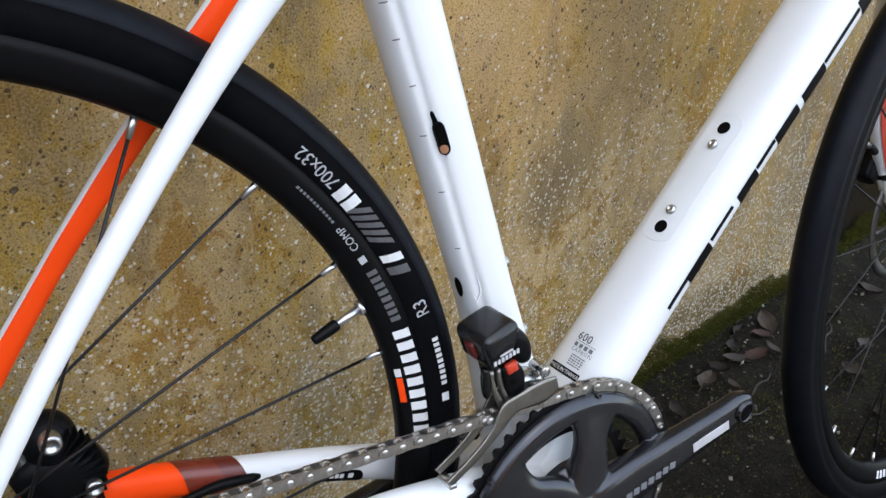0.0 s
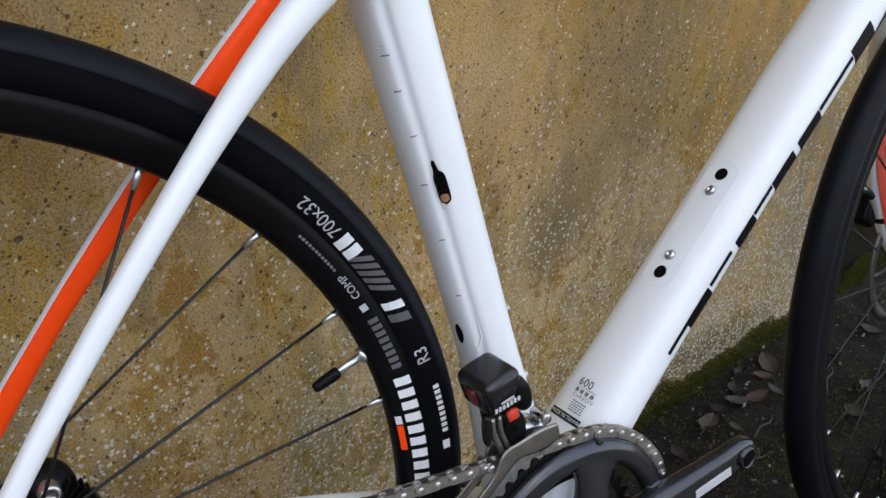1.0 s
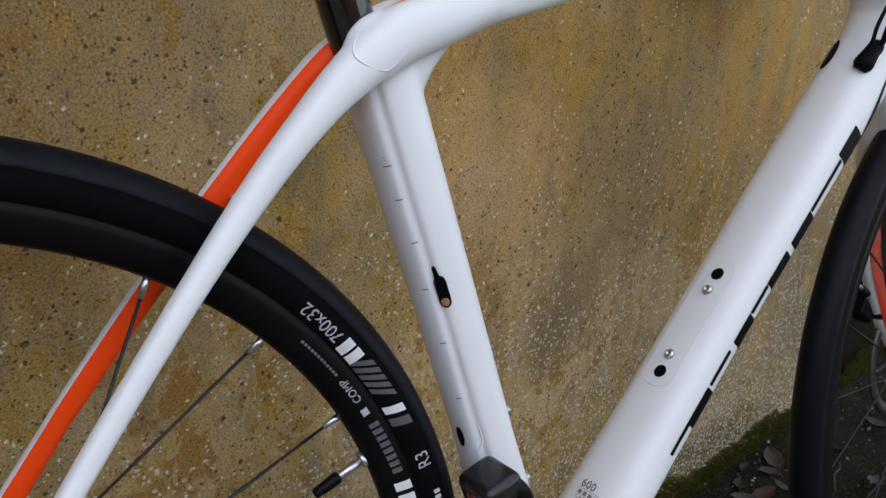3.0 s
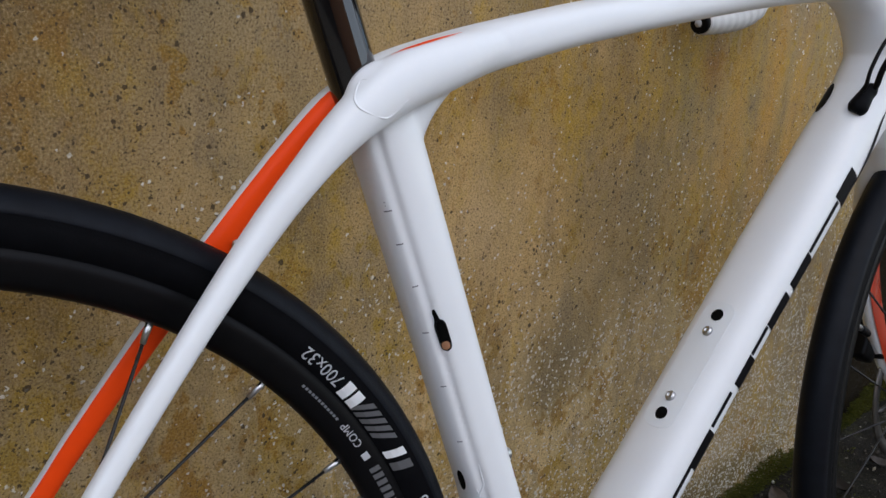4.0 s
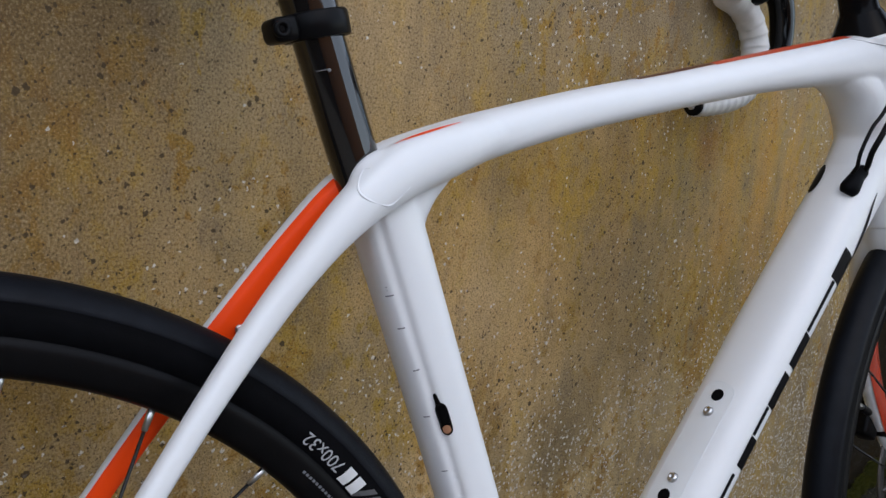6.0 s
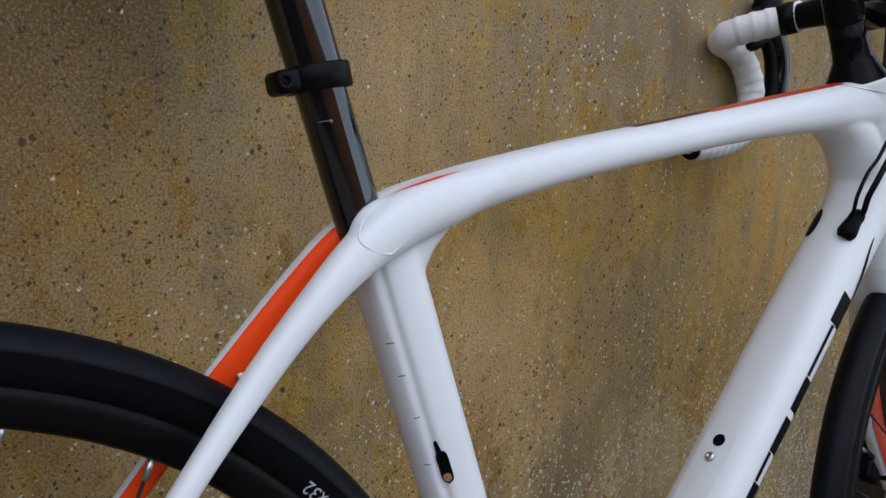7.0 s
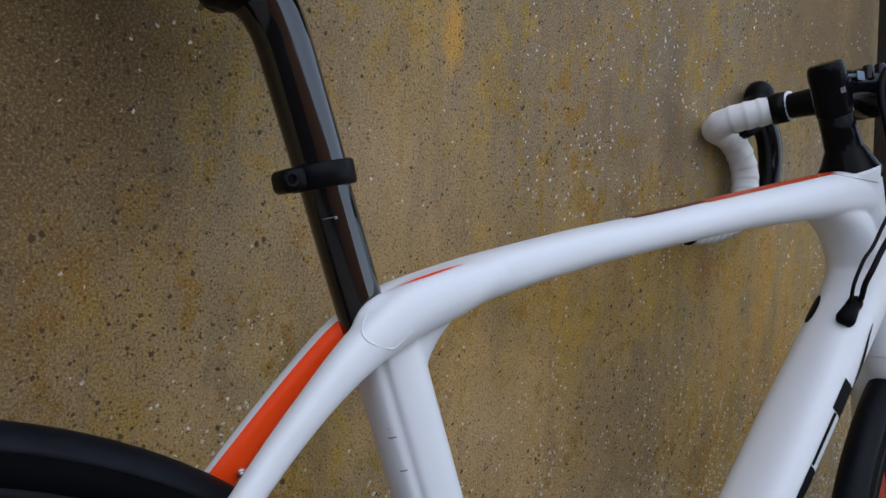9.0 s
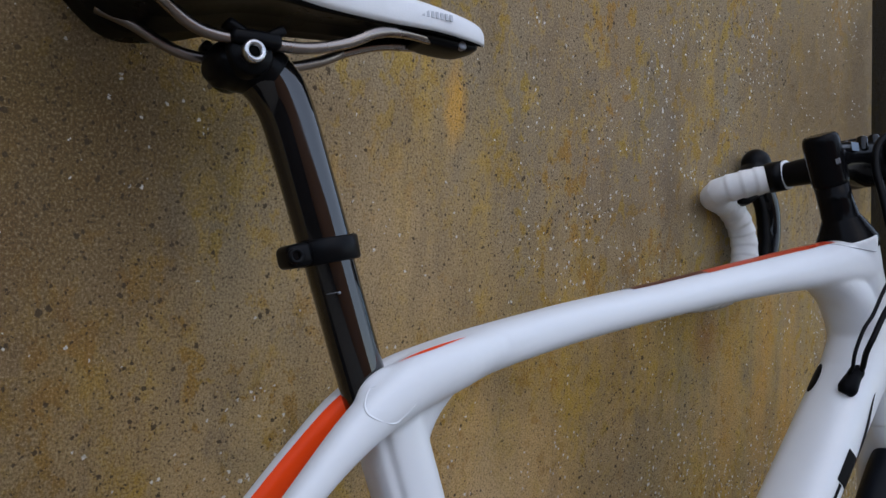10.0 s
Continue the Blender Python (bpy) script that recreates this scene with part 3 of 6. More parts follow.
def band(bm, stations, low, high, power=2.3, lift=0.0005, tree=None, steps=8, sub=8, skew=0.0, ends=None):
    """A painted band along a tube, from low to high degrees (0 faces the near side, 90 the plane's outer normal)."""
    s = spline(stations, sub)
    t = np.gradient(s[:, :3], axis=0)
    g = []
    for row, d in zip(s, t):
        if ends and not ends[0] < row[0] < ends[1]:
            continue
        d = Vector(d).normalized()
        a = Vector((0, -1, 0))
        a = (a - d * a.dot(d)).normalized()
        b = a.cross(d)
        line = []
        for j in range(steps + 1):
            w = radians(low + (high - low) * j / steps)
            c, q = math.cos(w), math.sin(w)
            u = math.copysign(abs(c) ** (2 / power), c) * row[3]
            v = math.copysign(abs(q) ** (2 / power), q) * row[4]
            p = Vector(row[:3]) + a * u + b * v + d * skew * j / steps
            if tree:
                hit, nor, _, _ = tree.find_nearest(p)
                p = hit + nor * lift
            else:
                p += (a * c + b * q) * lift
            line.append(bm.verts.new(p))
        g.append(line)
    for p, q in zip(g, g[1:]):
        for j in range(steps):
            bm.faces.new((p[j], p[j + 1], q[j + 1], q[j]))
    bmesh.ops.recalc_face_normals(bm, faces=bm.faces[:])
    if sum(f.normal.y for f in bm.faces) > 0 and low > -100 and high < 100:
        bmesh.ops.reverse_faces(bm, faces=bm.faces[:])
    return bm


def make_left_stay():
    """The far seatstay: white edges, orange inner face."""
    bm = bmesh.new()
    sweep(bm, LEFT_STAY, 6, 32, 2.6)
    part("seatstay", bm, M_WHITE, frame_ob, "white seatstay with an orange inner face")
    bm = bmesh.new()
    band(bm, LEFT_STAY, -54, 50, 2.6, 0.0009, sub=6, ends=(-0.395, -0.236))
    part("stay_paint", bm, M_ORANGE, frame_ob, "bright orange painted face")
    bm = bmesh.new()
    band(bm, LEFT_STAY, -62, 60, 2.6, 0.0009, sub=6, ends=(-0.241, -0.128))
    part("stay_paint", bm, M_ORANGE, frame_ob, "bright orange painted face")
    bm = bmesh.new()
    disc(bm, 0.0030, 0.010, Matrix.Translation((-0.2065, 0.0225, 0.3640)) @ pose(0, 0, 0, 0, 0, -20), 16, 0.0006)
    disc(bm, 0.0018, 0.016, Matrix.Translation((-0.2065, 0.0225, 0.3640)) @ pose(0, 0, 0, 0, 0, -20), 12, 0.0003)
    part("mudguard_boss", bm, M_STEEL, frame_ob, "small steel boss under the far stay")


make_left_stay()


# ---- wheels ----
def wheel(name, m, label, marks):
    """Rim, tyre, 24 spokes, hub and disc, about its own axle."""
    bm = bmesh.new()
    half = [(0.3135, 0.0098), (0.3125, 0.0116), (0.306, 0.0118), (0.2985, 0.0102), (0.2935, 0.0070), (0.2912, 0.0030)]
    lathe(bm, [(r, -y) for r, y in half] + [(0.2908, 0)] + [(r, y) for r, y in half[::-1]], 160, closed=True)
    w = part(name, bm, M_RIM, bicycle, label, m)
    bm = bmesh.new()
    side = [(0.3120, 0.0104), (0.3150, 0.0132), (0.3195, 0.0152), (0.3250, 0.0160), (0.3290, 0.0156), (0.3297, 0.0158)]
    top = [(0.3302, 0.0160), (0.3335, 0.0142), (0.3375, 0.0108), (0.3405, 0.0064), (0.3420, 0.0022)]
    lathe(bm, [(r, -y) for r, y in side], 160)
    lathe(bm, [(r, y) for r, y in side[::-1]], 160)
    lathe(bm, [(r, -y) for r, y in [side[-1]] + top] + [(r, y) for r, y in top[::-1] + [side[-1]]], 160, mat=1)
    lathe(bm, [(side[0][0], -side[0][1]), (side[0][0], side[0][1])], 160)
    bmesh.ops.recalc_face_normals(bm, faces=bm.faces[:])
    part("tyre", bm, [M_RUBBER, M_TREAD], w, "black road tyre with a smooth tread")
    # hub
    bm = bmesh.new()
    lathe(bm, [(0.006, -0.066), (0.010, -0.066), (0.011, -0.046), (0.017, -0.030), (0.0235, -0.0215), (0.0235, -0.0185), (0.012, -0.012), (0.011, 0.020), (0.0225, 0.0315), (0.0225, 0.0345), (0.014, 0.040), (0.014, 0.052), (0.010, 0.066), (0.006, 0.066)], 32)
    part("hub", bm, M_SATIN, w, "black hub shell")
    # brake disc
    bm = bmesh.new()
    lathe(bm, [(0.066, 0.0505), (0.080, 0.0505), (0.080, 0.0523), (0.066, 0.0523)], 72, closed=True)
    for i in range(6):
        a = math.radians(60 * i)
        rod(bm, [(0.013 * math.cos(a), 0.0514, 0.013 * math.sin(a)), (0.04 * math.cos(a + 0.2), 0.0514, 0.04 * math.sin(a + 0.2)), (0.068 * math.cos(a + 0.12), 0.0514, 0.068 * math.sin(a + 0.12))], 0.0028, 4, 6)
    part("brake_disc", bm, M_DISC, w, "thin steel brake disc")
    # spokes and nipples: two meshes, shared
    made = {}
    for i in range(24):
        ph = math.radians(marks["first"] + 15.0 * i)
        kind = i % 4
        right = kind in (1, 3)
        ahead = kind in (1, 2)
        key = (right, ahead)
        if key not in made:
            bm = bmesh.new()
            fr, fy, fa = marks["flange"][2 * right + ahead]
            fa = radians(fa)
            rim_p = Vector((0.290, 0, 0))
            hub_p = Vector((fr * math.cos(fa), fy, fr * math.sin(fa)))
            rod(bm, [tuple(rim_p), tuple(hub_p)], 0.00105, 1, 7)
            me = to_mesh("spoke", bm, M_SPOKE)
            bm = bmesh.new()
            d = (hub_p - rim_p).normalized()
            rod(bm, [tuple(rim_p - d * 0.003), tuple(rim_p + d * 0.004), tuple(rim_p + d * 0.0105)], [0.0023, 0.0020, 0.0017], 1, 8)
            made[key] = (me, to_mesh("nipple", bm, M_ALLOY))
        turn = Matrix.Rotation(-ph, 4, "Y")
        part("spoke", made[key][0], None, w, m=turn)
        part("nipple", made[key][1], None, w, m=turn)
    # valve
    a = math.radians(marks["valve"])
    d = Vector((math.cos(a), 0, math.sin(a)))
    bm = bmesh.new()
    rod(bm, [tuple(d * 0.294), tuple(d * 0.262)], 0.0028, 1, 12)
    disc(bm, 0.0055, 0.003, Matrix.Translation(d * 0.2895) @ Matrix.Rotation(-a, 4, "Y") @ pose(0, 0, 0, 0, 0, 90), 16)
    part("valve", bm, M_ALLOY, w, "silver valve stem with a lock nut")
    bm = bmesh.new()
    rod(bm, [tuple(d * q) for q in (0.272, 0.270, 0.262, 0.254, 0.2525)], [0.0026, 0.0042, 0.0040, 0.0034, 0.0020], 3, 12)
    part("valve_cap", bm, M_SATIN, w, "black plastic valve cap")
    # printing on tyre and rim
    tyre_y = [(0.311, -0.0100), (0.3120, -0.0104), (0.3150, -0.0132), (0.3195, -0.0152), (0.3250, -0.0160), (0.3290, -0.0156), (0.331, -0.0156)]
    rim_y = [(0.2912, -0.0030), (0.2935, -0.0070), (0.2985, -0.0102), (0.306, -0.0118), (0.3125, -0.0116)]

    def around(deg, base, table):
        rr, yy = [q[0] for q in table], [q[1] for q in table]

        def fn(u, v):
            r = base - v
            ang = math.radians(deg) + u / base
            return Vector((r * math.cos(ang), float(np.interp(r, rr, yy)) - 0.0005, r * math.sin(ang)))
        return fn
    for text, deg, base, size, table, mat, lab in marks["words"]:
        part("lettering", lettering(text, size, around(deg, base, tyre_y if table == "t" else rim_y)), mat, w, lab, smooth=False)
    for deg, base, span, height, count, slant, table, mat, lab in marks["bars"]:
        fn = around(deg, base, tyre_y if table == "t" else rim_y)
        step = math.radians(span) * base / count
        fine = count > 9
        bm = bmesh.new()
        for k in range(count):
            patch(bm, fn, k * step, k * step + step * (0.66 if count > 1 else 1), 0, height, 3, 3, slant)
            if not fine:
                part("printed_bar", bm, mat, w, lab, smooth=False)
                bm = bmesh.new()
        if fine:
            tagged(part("fine_print", bm, mat, w, lab, smooth=False), kind="stuff")
        else:
            bm.free()
    return w


REAR_MARKS = {
    "first": 14.6, "valve": 22.2, "flange": [(0.006, 0.033, 50), (0.0275, 0.033, 81), (0.033, -0.012, -74), (0.033, -0.010, 85)],
    "words": [
        ("700x32", 38.6, 0.3232, 0.0112, "t", M_PALE_PRINT, "size printed pale on the tyre wall"),
        ("R3", 17.9, 0.3262, 0.0125, "t", M_PALE_PRINT, "pale letters on the tyre wall"),
        ("COMP", 30.6, 0.3068, 0.0072, "r", M_PALE_PRINT, "grey letters on the rim"),
    ],
    "bars": [
        (35.2, 0.3245, 1.25, 0.0105, 1, 0.0, "t", M_WHITE_PRINT, ""),
        (36.8, 0.3245, 1.25, 0.0105, 1, 0.0, "t", M_WHITE_PRINT, ""),
        (28.6, 0.3262, 5.8, 0.0125, 5, 0.010, "t", M_DIM_PRINT, "dark slanted bars moulded on the tyre"),
        (26.2, 0.3262, 1.1, 0.0125, 1, 0.004, "t", M_WHITE_PRINT, ""),
        (24.3, 0.3262, 1.2, 0.0125, 1, 0.004, "t", M_DIM_PRINT, ""),
        (7.6, 0.3262, 7.2, 0.0042, 9, 0.0, "t", M_WHITE_PRINT, "small white maker's mark as bars"),
        (5.2, 0.3262, 1.2, 0.0052, 1, 0.0, "t", M_WHITE_PRINT, ""),
        (1.0, 0.3102, 17.0, 0.0112, 9, 0.0022, "r", M_WHITE_PRINT, "large white maker's mark as bars"),
        (19.0, 0.3078, 8.4, 0.0066, 8, 0.0008, "r", M_DIM_PRINT, "dim grey mark as bars"),
        (28.5, 0.3062, 1.0, 0.0045, 1, 0.0, "r", M_PALE_PRINT, ""),
        (35.3, 0.3048, 6.6, 0.0016, 12, 0.0, "r", M_GREY_PRINT, "fine print as small bars"),
        (6.6, 0.2968, 3.9, 0.0036, 1, 0.0, "r", M_ORANGE, "orange block on the rim"),
        (10.7, 0.2968, 1.3, 0.0036, 1, 0.0, "r", M_WHITE_PRINT, ""),
    ],
}
rear_wheel = wheel("rear_wheel", Matrix.Translation((-0.412, 0, 0.08 + BB)), "black alloy rear wheel with a road tyre", REAR_MARKS)
HEAD_ANGLE = radians(72)
STEER = 7.87
STEER_AT = Vector((0.383, 0, 0.5588 + BB))
STEER_DIR = Vector((-math.cos(HEAD_ANGLE), 0, math.sin(HEAD_ANGLE)))
STEER_M = Matrix.Translation(STEER_AT) @ Matrix.Rotation(radians(STEER), 4, STEER_DIR) @ Matrix.Translation(-STEER_AT)
FRONT_AXLE = Vector((0.6125, 0, 0.082 + BB))
FRONT_MARKS = {
    "first": 8.0, "valve": 150.5, "flange": [(0.0215, 0.033, -78), (0.0215, 0.033, 78), (0.0225, -0.020, -78), (0.0225, -0.020, 78)],
    "words": [("700x32", 262.0, 0.3232, 0.0118, "t", M_WHITE_PRINT, "size printed white on the tyre wall")],
    "bars": [(246.5, 0.3065, 17.0, 0.0088, 9, 0.0006, "r", M_WHITE_PRINT, "large white maker's mark as bars")],
}
front_wheel = wheel("front_wheel", STEER_M @ Matrix.Translation(FRONT_AXLE), "black alloy front wheel with a road tyre", FRONT_MARKS)


# ---- seatpost and saddle ----
def make_post():
    bm = bmesh.new()
    sweep(bm, [(-0.128, 0, 0.425, 0.0152, 0.0152), (-0.1420, 0, 0.4700, 0.0152, 0.0152), (-0.1600, 0, 0.5320, 0.0154, 0.0154), (-0.1620, 0, 0.5400, 0.0164, 0.0164), (-0.1747, 0, 0.5835, 0.0166, 0.0166),
               (-0.1850, 0, 0.6170, 0.0168, 0.0168), (-0.1930, 0, 0.6330, 0.0170, 0.0175), (-0.2030, 0, 0.6425, 0.0178, 0.0168)], 8, 56)
    post = bike_part("seatpost", bm, M_POST, "glossy black carbon seatpost with a bent head")
    bm = bmesh.new()
    sweep(bm, [(-0.1965, 0, 0.6380, 0.0176, 0.0170), (-0.2060, 0, 0.6440, 0.0187, 0.0171), (-0.2200, 0, 0.6435, 0.0192, 0.0147), (-0.2290, 0, 0.6410, 0.0180, 0.0115), (-0.2330, 0, 0.6395, 0.0130, 0.0060)], 8, 48)
    part("post_head", bm, M_SHELL, post, "dull black cradle of the seatpost")
    tilt = Matrix.Rotation(radians(-10.5), 4, "Y")
    up = tilt @ pose(0, 0, 0, 90)
    at = Matrix.Translation((-0.1612, 0, 0.5372))
    bm = bmesh.new()
    lathe(bm, [(0.0160, -0.0075), (0.0190, -0.0075), (0.0200, -0.0062), (0.0200, 0.0062), (0.0190, 0.0075), (0.0160, 0.0075)], 40, at @ up, closed=True)
    block(bm, (0.016, 0.022, 0.0140), at @ tilt @ pose(-0.0225, -0.003, 0.000), 0.004, 3)
    collar = part("clamp_collar", bm, M_SATIN, post, "satin black clamp collar")
    bm = bmesh.new()
    lathe(bm, [(0.0024, 0.002), (0.0026, -0.0016), (0.0046, -0.0016), (0.0048, 0.002)], 20, at @ tilt @ pose(-0.0265, -0.0145, 0))
    part("clamp_bolt", bm, M_SATIN, post, "black socket bolt")
    bm = bmesh.new()
    block(bm, (0.008, 0.0006, 0.0005), Matrix.Translation((-0.1645, -0.0150, 0.511)) @ tilt)
    part("limit_line", bm, M_DIM_PRINT, post)
    bm = bmesh.new()
    disc(bm, 0.0010, 0.0008, Matrix.Translation((-0.1605, -0.0152, 0.5112)), 12, 0.0001)
    part("limit_mark", bm, M_GREY_PRINT, post)
    # head clamp
    bm = bmesh.new()
    lathe(bm, [(0.0001, -0.024), (0.0115, -0.024), (0.0132, -0.021), (0.0136, 0), (0.0132, 0.021), (0.0115, 0.024), (0.0001, 0.024)], 32, Matrix.Translation((-0.2160, 0, 0.6455)))
    for s in (-1, 1):
        block(bm, (0.030, 0.013, 0.0095), Matrix.Translation((-0.214, s * 0.0215, 0.6530)), 0.003, 2)
        for dx, tip in ((-0.0130, 30), (0.0130, -30)):
            block(bm, (0.012, 0.012, 0.006), Matrix.Translation((-0.214 + dx * 0.9, s * 0.0215, 0.6575)) @ pose(0, 0, 0, 0, tip, 0), 0.002, 2)
    part("rail_clamp", bm, M_SHELL, post, "black rail clamp")
    bm = bmesh.new()
    lathe(bm, [(0.0032, -0.0255), (0.0036, -0.0295), (0.0058, -0.0300), (0.0067, -0.0285), (0.0067, -0.0240)], 28, Matrix.Translation((-0.2164, 0, 0.6445)))
    part("head_bolt", bm, M_STEEL, post, "bright steel socket bolt")
    bm = bmesh.new()
    disc(bm, 0.0038, 0.003, Matrix.Translation((-0.2164, -0.0262, 0.6445)), 6, 0.0002)
    part("bolt_socket", bm, M_HOLE, post)


def make_saddle():
    """White cover, black base, two metal rails and a nose clip."""
    rows = [  # x, half width, crown, edge height, drop of the skirt
        (-0.0430, 0.0040, 0.6870, 0.6840, 0.003), (-0.0480, 0.0125, 0.6915, 0.6835, 0.005), (-0.0600, 0.0180, 0.6955, 0.6840, 0.006), (-0.0900, 0.0210, 0.7000, 0.6865, 0.007),
        (-0.1300, 0.0240, 0.7035, 0.6870, 0.009), (-0.1700, 0.0300, 0.7070, 0.6870, 0.010), (-0.2100, 0.0410, 0.7080, 0.6870, 0.011), (-0.2500, 0.0540, 0.7110, 0.6870, 0.020),
        (-0.2800, 0.0610, 0.7160, 0.6890, 0.021), (-0.3060, 0.0560, 0.7190, 0.6980, 0.010), (-0.3180, 0.0400, 0.7180, 0.7020, 0.005)]
    s = spline(rows, 5)
    bm = bmesh.new()
    rings = []
    for x, w, crown, edge, drop in s:
        ring = []
        for i in range(15):
            k = -1 + 2 * i / 14
            ring.append((x, w * math.sin(k * math.pi / 2), edge + (crown - edge) * max(0, 1 - abs(k) ** 2.6) ** 0.75))
        ring += [(x, w * 0.985, edge - drop * 0.6), (x, w * 0.93, edge - drop), (x, w * 0.86, edge - drop + 0.001), (x, w * 0.5, edge - drop + 0.005), (x, 0, edge - drop + 0.007),
                 (x, -w * 0.5, edge - drop + 0.005), (x, -w * 0.86, edge - drop + 0.001), (x, -w * 0.93, edge - drop), (x, -w * 0.985, edge - drop * 0.6)]
        rings.append(ring)
    skin(bm, rings)
    bmesh.ops.recalc_face_normals(bm, faces=bm.faces[:])
    bm.normal_update()
    for i, f in enumerate(bm.faces):
        f.material_index = 1 if i % 24 in (16, 17, 18, 19, 20, 21) else 0
    sad = bike_part("saddle", bm, [plain("saddle_white", (0.74, 0.74, 0.74), 0.5, 0, 0.03, 60, 0.25), M_SHELL], "narrow white saddle with a black underside")
    bm = bmesh.new()
    rings = []
    for x, w, crown, edge, drop in s[6:-3]:
        e = edge - drop - 0.0006
        rings.append([(x, w * k, e + 0.004 - 0.006 * abs(k) ** 3 + g) for k, g in ((-0.9, 0.0), (-0.6, -0.001), (-0.2, 0), (0.2, 0), (0.6, -0.001), (0.9, 0.0), (0.8, 0.003), (-0.8, 0.003))])
    skin(bm, rings)
    bmesh.ops.recalc_face_normals(bm, faces=bm.faces[:])
    part("base_shell", bm, M_SHELL, sad, "black saddle base")
    for sgn in (-1, 1):
        y = sgn * 0.0215
        bm = bmesh.new()
        rod(bm, [(-0.086, sgn * 0.008, 0.6775), (-0.112, sgn * 0.014, 0.6765), (-0.135, y, 0.6705), (-0.155, y, 0.6610), (-0.180, y, 0.6535), (-0.205, y, 0.6520), (-0.236, y, 0.6525), (-0.252, y * 1.05, 0.6570), (-0.270, y * 1.25, 0.6680), (-0.288, y * 1.5, 0.6760)], 0.0035, 6, 12)
        part("rail", bm, M_TITAN, sad, "bent metal saddle rail")
    bm = bmesh.new()
    sweep(bm, [(-0.052, 0, 0.6785, 0.010, 0.0030), (-0.062, 0, 0.6775, 0.0135, 0.0050), (-0.080, 0, 0.6780, 0.0140, 0.0055), (-0.098, 0, 0.6790, 0.0135, 0.0045)], 4, 20, 3)
    clip = part("nose_clip", bm, M_SATIN, sad, "black plastic nose clip")
    bm = bmesh.new()
    disc(bm, 0.0030, 0.004, Matrix.Translation((-0.0665, -0.0125, 0.6755)), 16)
    part("clip_screw", bm, M_GREY_PRINT, sad)
    bm = bmesh.new()
    for i in range(8):
        block(bm, (0.0022, 0.0006, 0.0046), Matrix.Translation((-0.0800 - 0.0036 * i, -0.0212, 0.6895)) @ pose(0, 0, 0, -10, 0, 0))
    part("saddle_mark", bm, M_PALE_PRINT, sad, "small grey mark as bars", smooth=False)


make_post()
make_saddle()


# ---- cockpit ----
def make_cockpit():
    ax = lambda d: STEER_AT - Vector((0, 0, BB)) + STEER_DIR * d
    bm = bmesh.new()
    tilt = Matrix.Rotation(radians(-18), 4, "Y") @ pose(0, 0, 0, -90)
    m = Matrix.Translation(STEER_AT - Vector((0, 0, BB))) @ tilt
    # lathe runs along the steering axis: y is down it
    lathe(bm, [(0.0001, 0.008), (0.0285, 0.008), (0.0290, -0.001), (0.0282, -0.003), (0.0235, -0.012), (0.0192, -0.021), (0.0178, -0.0235), (0.0170, -0.0245), (0.0158, -0.040), (0.0158, -0.058), (0.0001, -0.058)], 40, m)
    for v in bm.verts:
        d = (v.co - ax(0)).dot(STEER_DIR)
        v.co.x += 0.0035 * max(0.0, 1 - abs(d - 0.016) / 0.02)
    stem = part("stem", bm, M_STEM, bicycle, "glossy black stem on tapered spacers", STEER_M @ RAISE)
    bm = bmesh.new()
    lathe(bm, [(0.0001, -0.056), (0.0162, -0.056), (0.0170, -0.060), (0.0170, -0.098), (0.0162, -0.103), (0.0138, -0.106), (0.0001, -0.105)], 40, m)
    sweep(bm, [(*ax(0.080), 0.016, 0.019), (0.395, 0, 0.640, 0.0165, 0.0175), (0.430, 0, 0.641, 0.0225, 0.0225), (0.452, 0, 0.642, 0.0235, 0.0240)], 5, 28, 2.4)
    disc(bm, 0.0245, 0.048, Matrix.Translation((0.452, 0, 0.643)), 32, 0.002)
    me = fused(bm, 0.0012, 4)
    me.materials.append(M_STEM)
    part("stem_body", me, None, stem, "black stem clamp and extension")
    bm = bmesh.new()
    for k in range(3):
        block(bm, (0.0005, 0.0012, 0.0050), Matrix.Translation(ax(0.079)) @ Matrix.Rotation(radians(-18), 4, "Y") @ Matrix.Rotation(radians(-118), 4, "Z") @ pose(0.0171, 0.0018 * (k - 1.0), 0))
    part("stem_mark", bm, M_GREY_PRINT, stem, "small grey mark as bars", smooth=False)
    bm = bmesh.new()
    block(bm, (0.0165, 0.0006, 0.0085), pose(0.3850, -0.0176, 0.6485, 0, -4, 2), 0.0002, 1)
    part("stem_sticker", bm, plain("pale_blue_sticker", (0.20, 0.26, 0.34), 0.3), stem, "pale blue sticker", smooth=False)
    for pts in ([(0.470, -0.070, 0.655), (0.505, -0.055, 0.676), (0.518, -0.020, 0.672), (0.500, 0.000, 0.630), (0.465, -0.015, 0.575), (0.430, -0.040, 0.525)],
                [(0.470, 0.070, 0.655), (0.515, 0.050, 0.682), (0.530, 0.005, 0.676), (0.505, -0.020, 0.620), (0.470, -0.034, 0.560), (0.440, -0.046, 0.515)]):
        bm = bmesh.new()
        rod(bm, pts, 0.0026, 8, 10)
        part("brake_hose", bm, M_SATIN, stem, "black brake hose")
    bm = bmesh.new()
    rod(bm, [(0.440, -0.060, 0.655), (0.420, -0.038, 0.660), (0.4050, -0.030, 0.6480), (0.3960, -0.030, 0.6242), (0.3920, -0.035, 0.5965), (0.3920, -0.040, 0.5541), (0.3990, -0.046, 0.5250)], 0.0038, 8, 12)
    part("gear_wire", bm, M_SATIN, stem, "thick black cable sleeve")
    for x, z in ((0.408, 0.6545), (0.436, 0.6600), (0.462, 0.6600)):
        for y in (-0.015, 0.015):
            bm = bmesh.new()
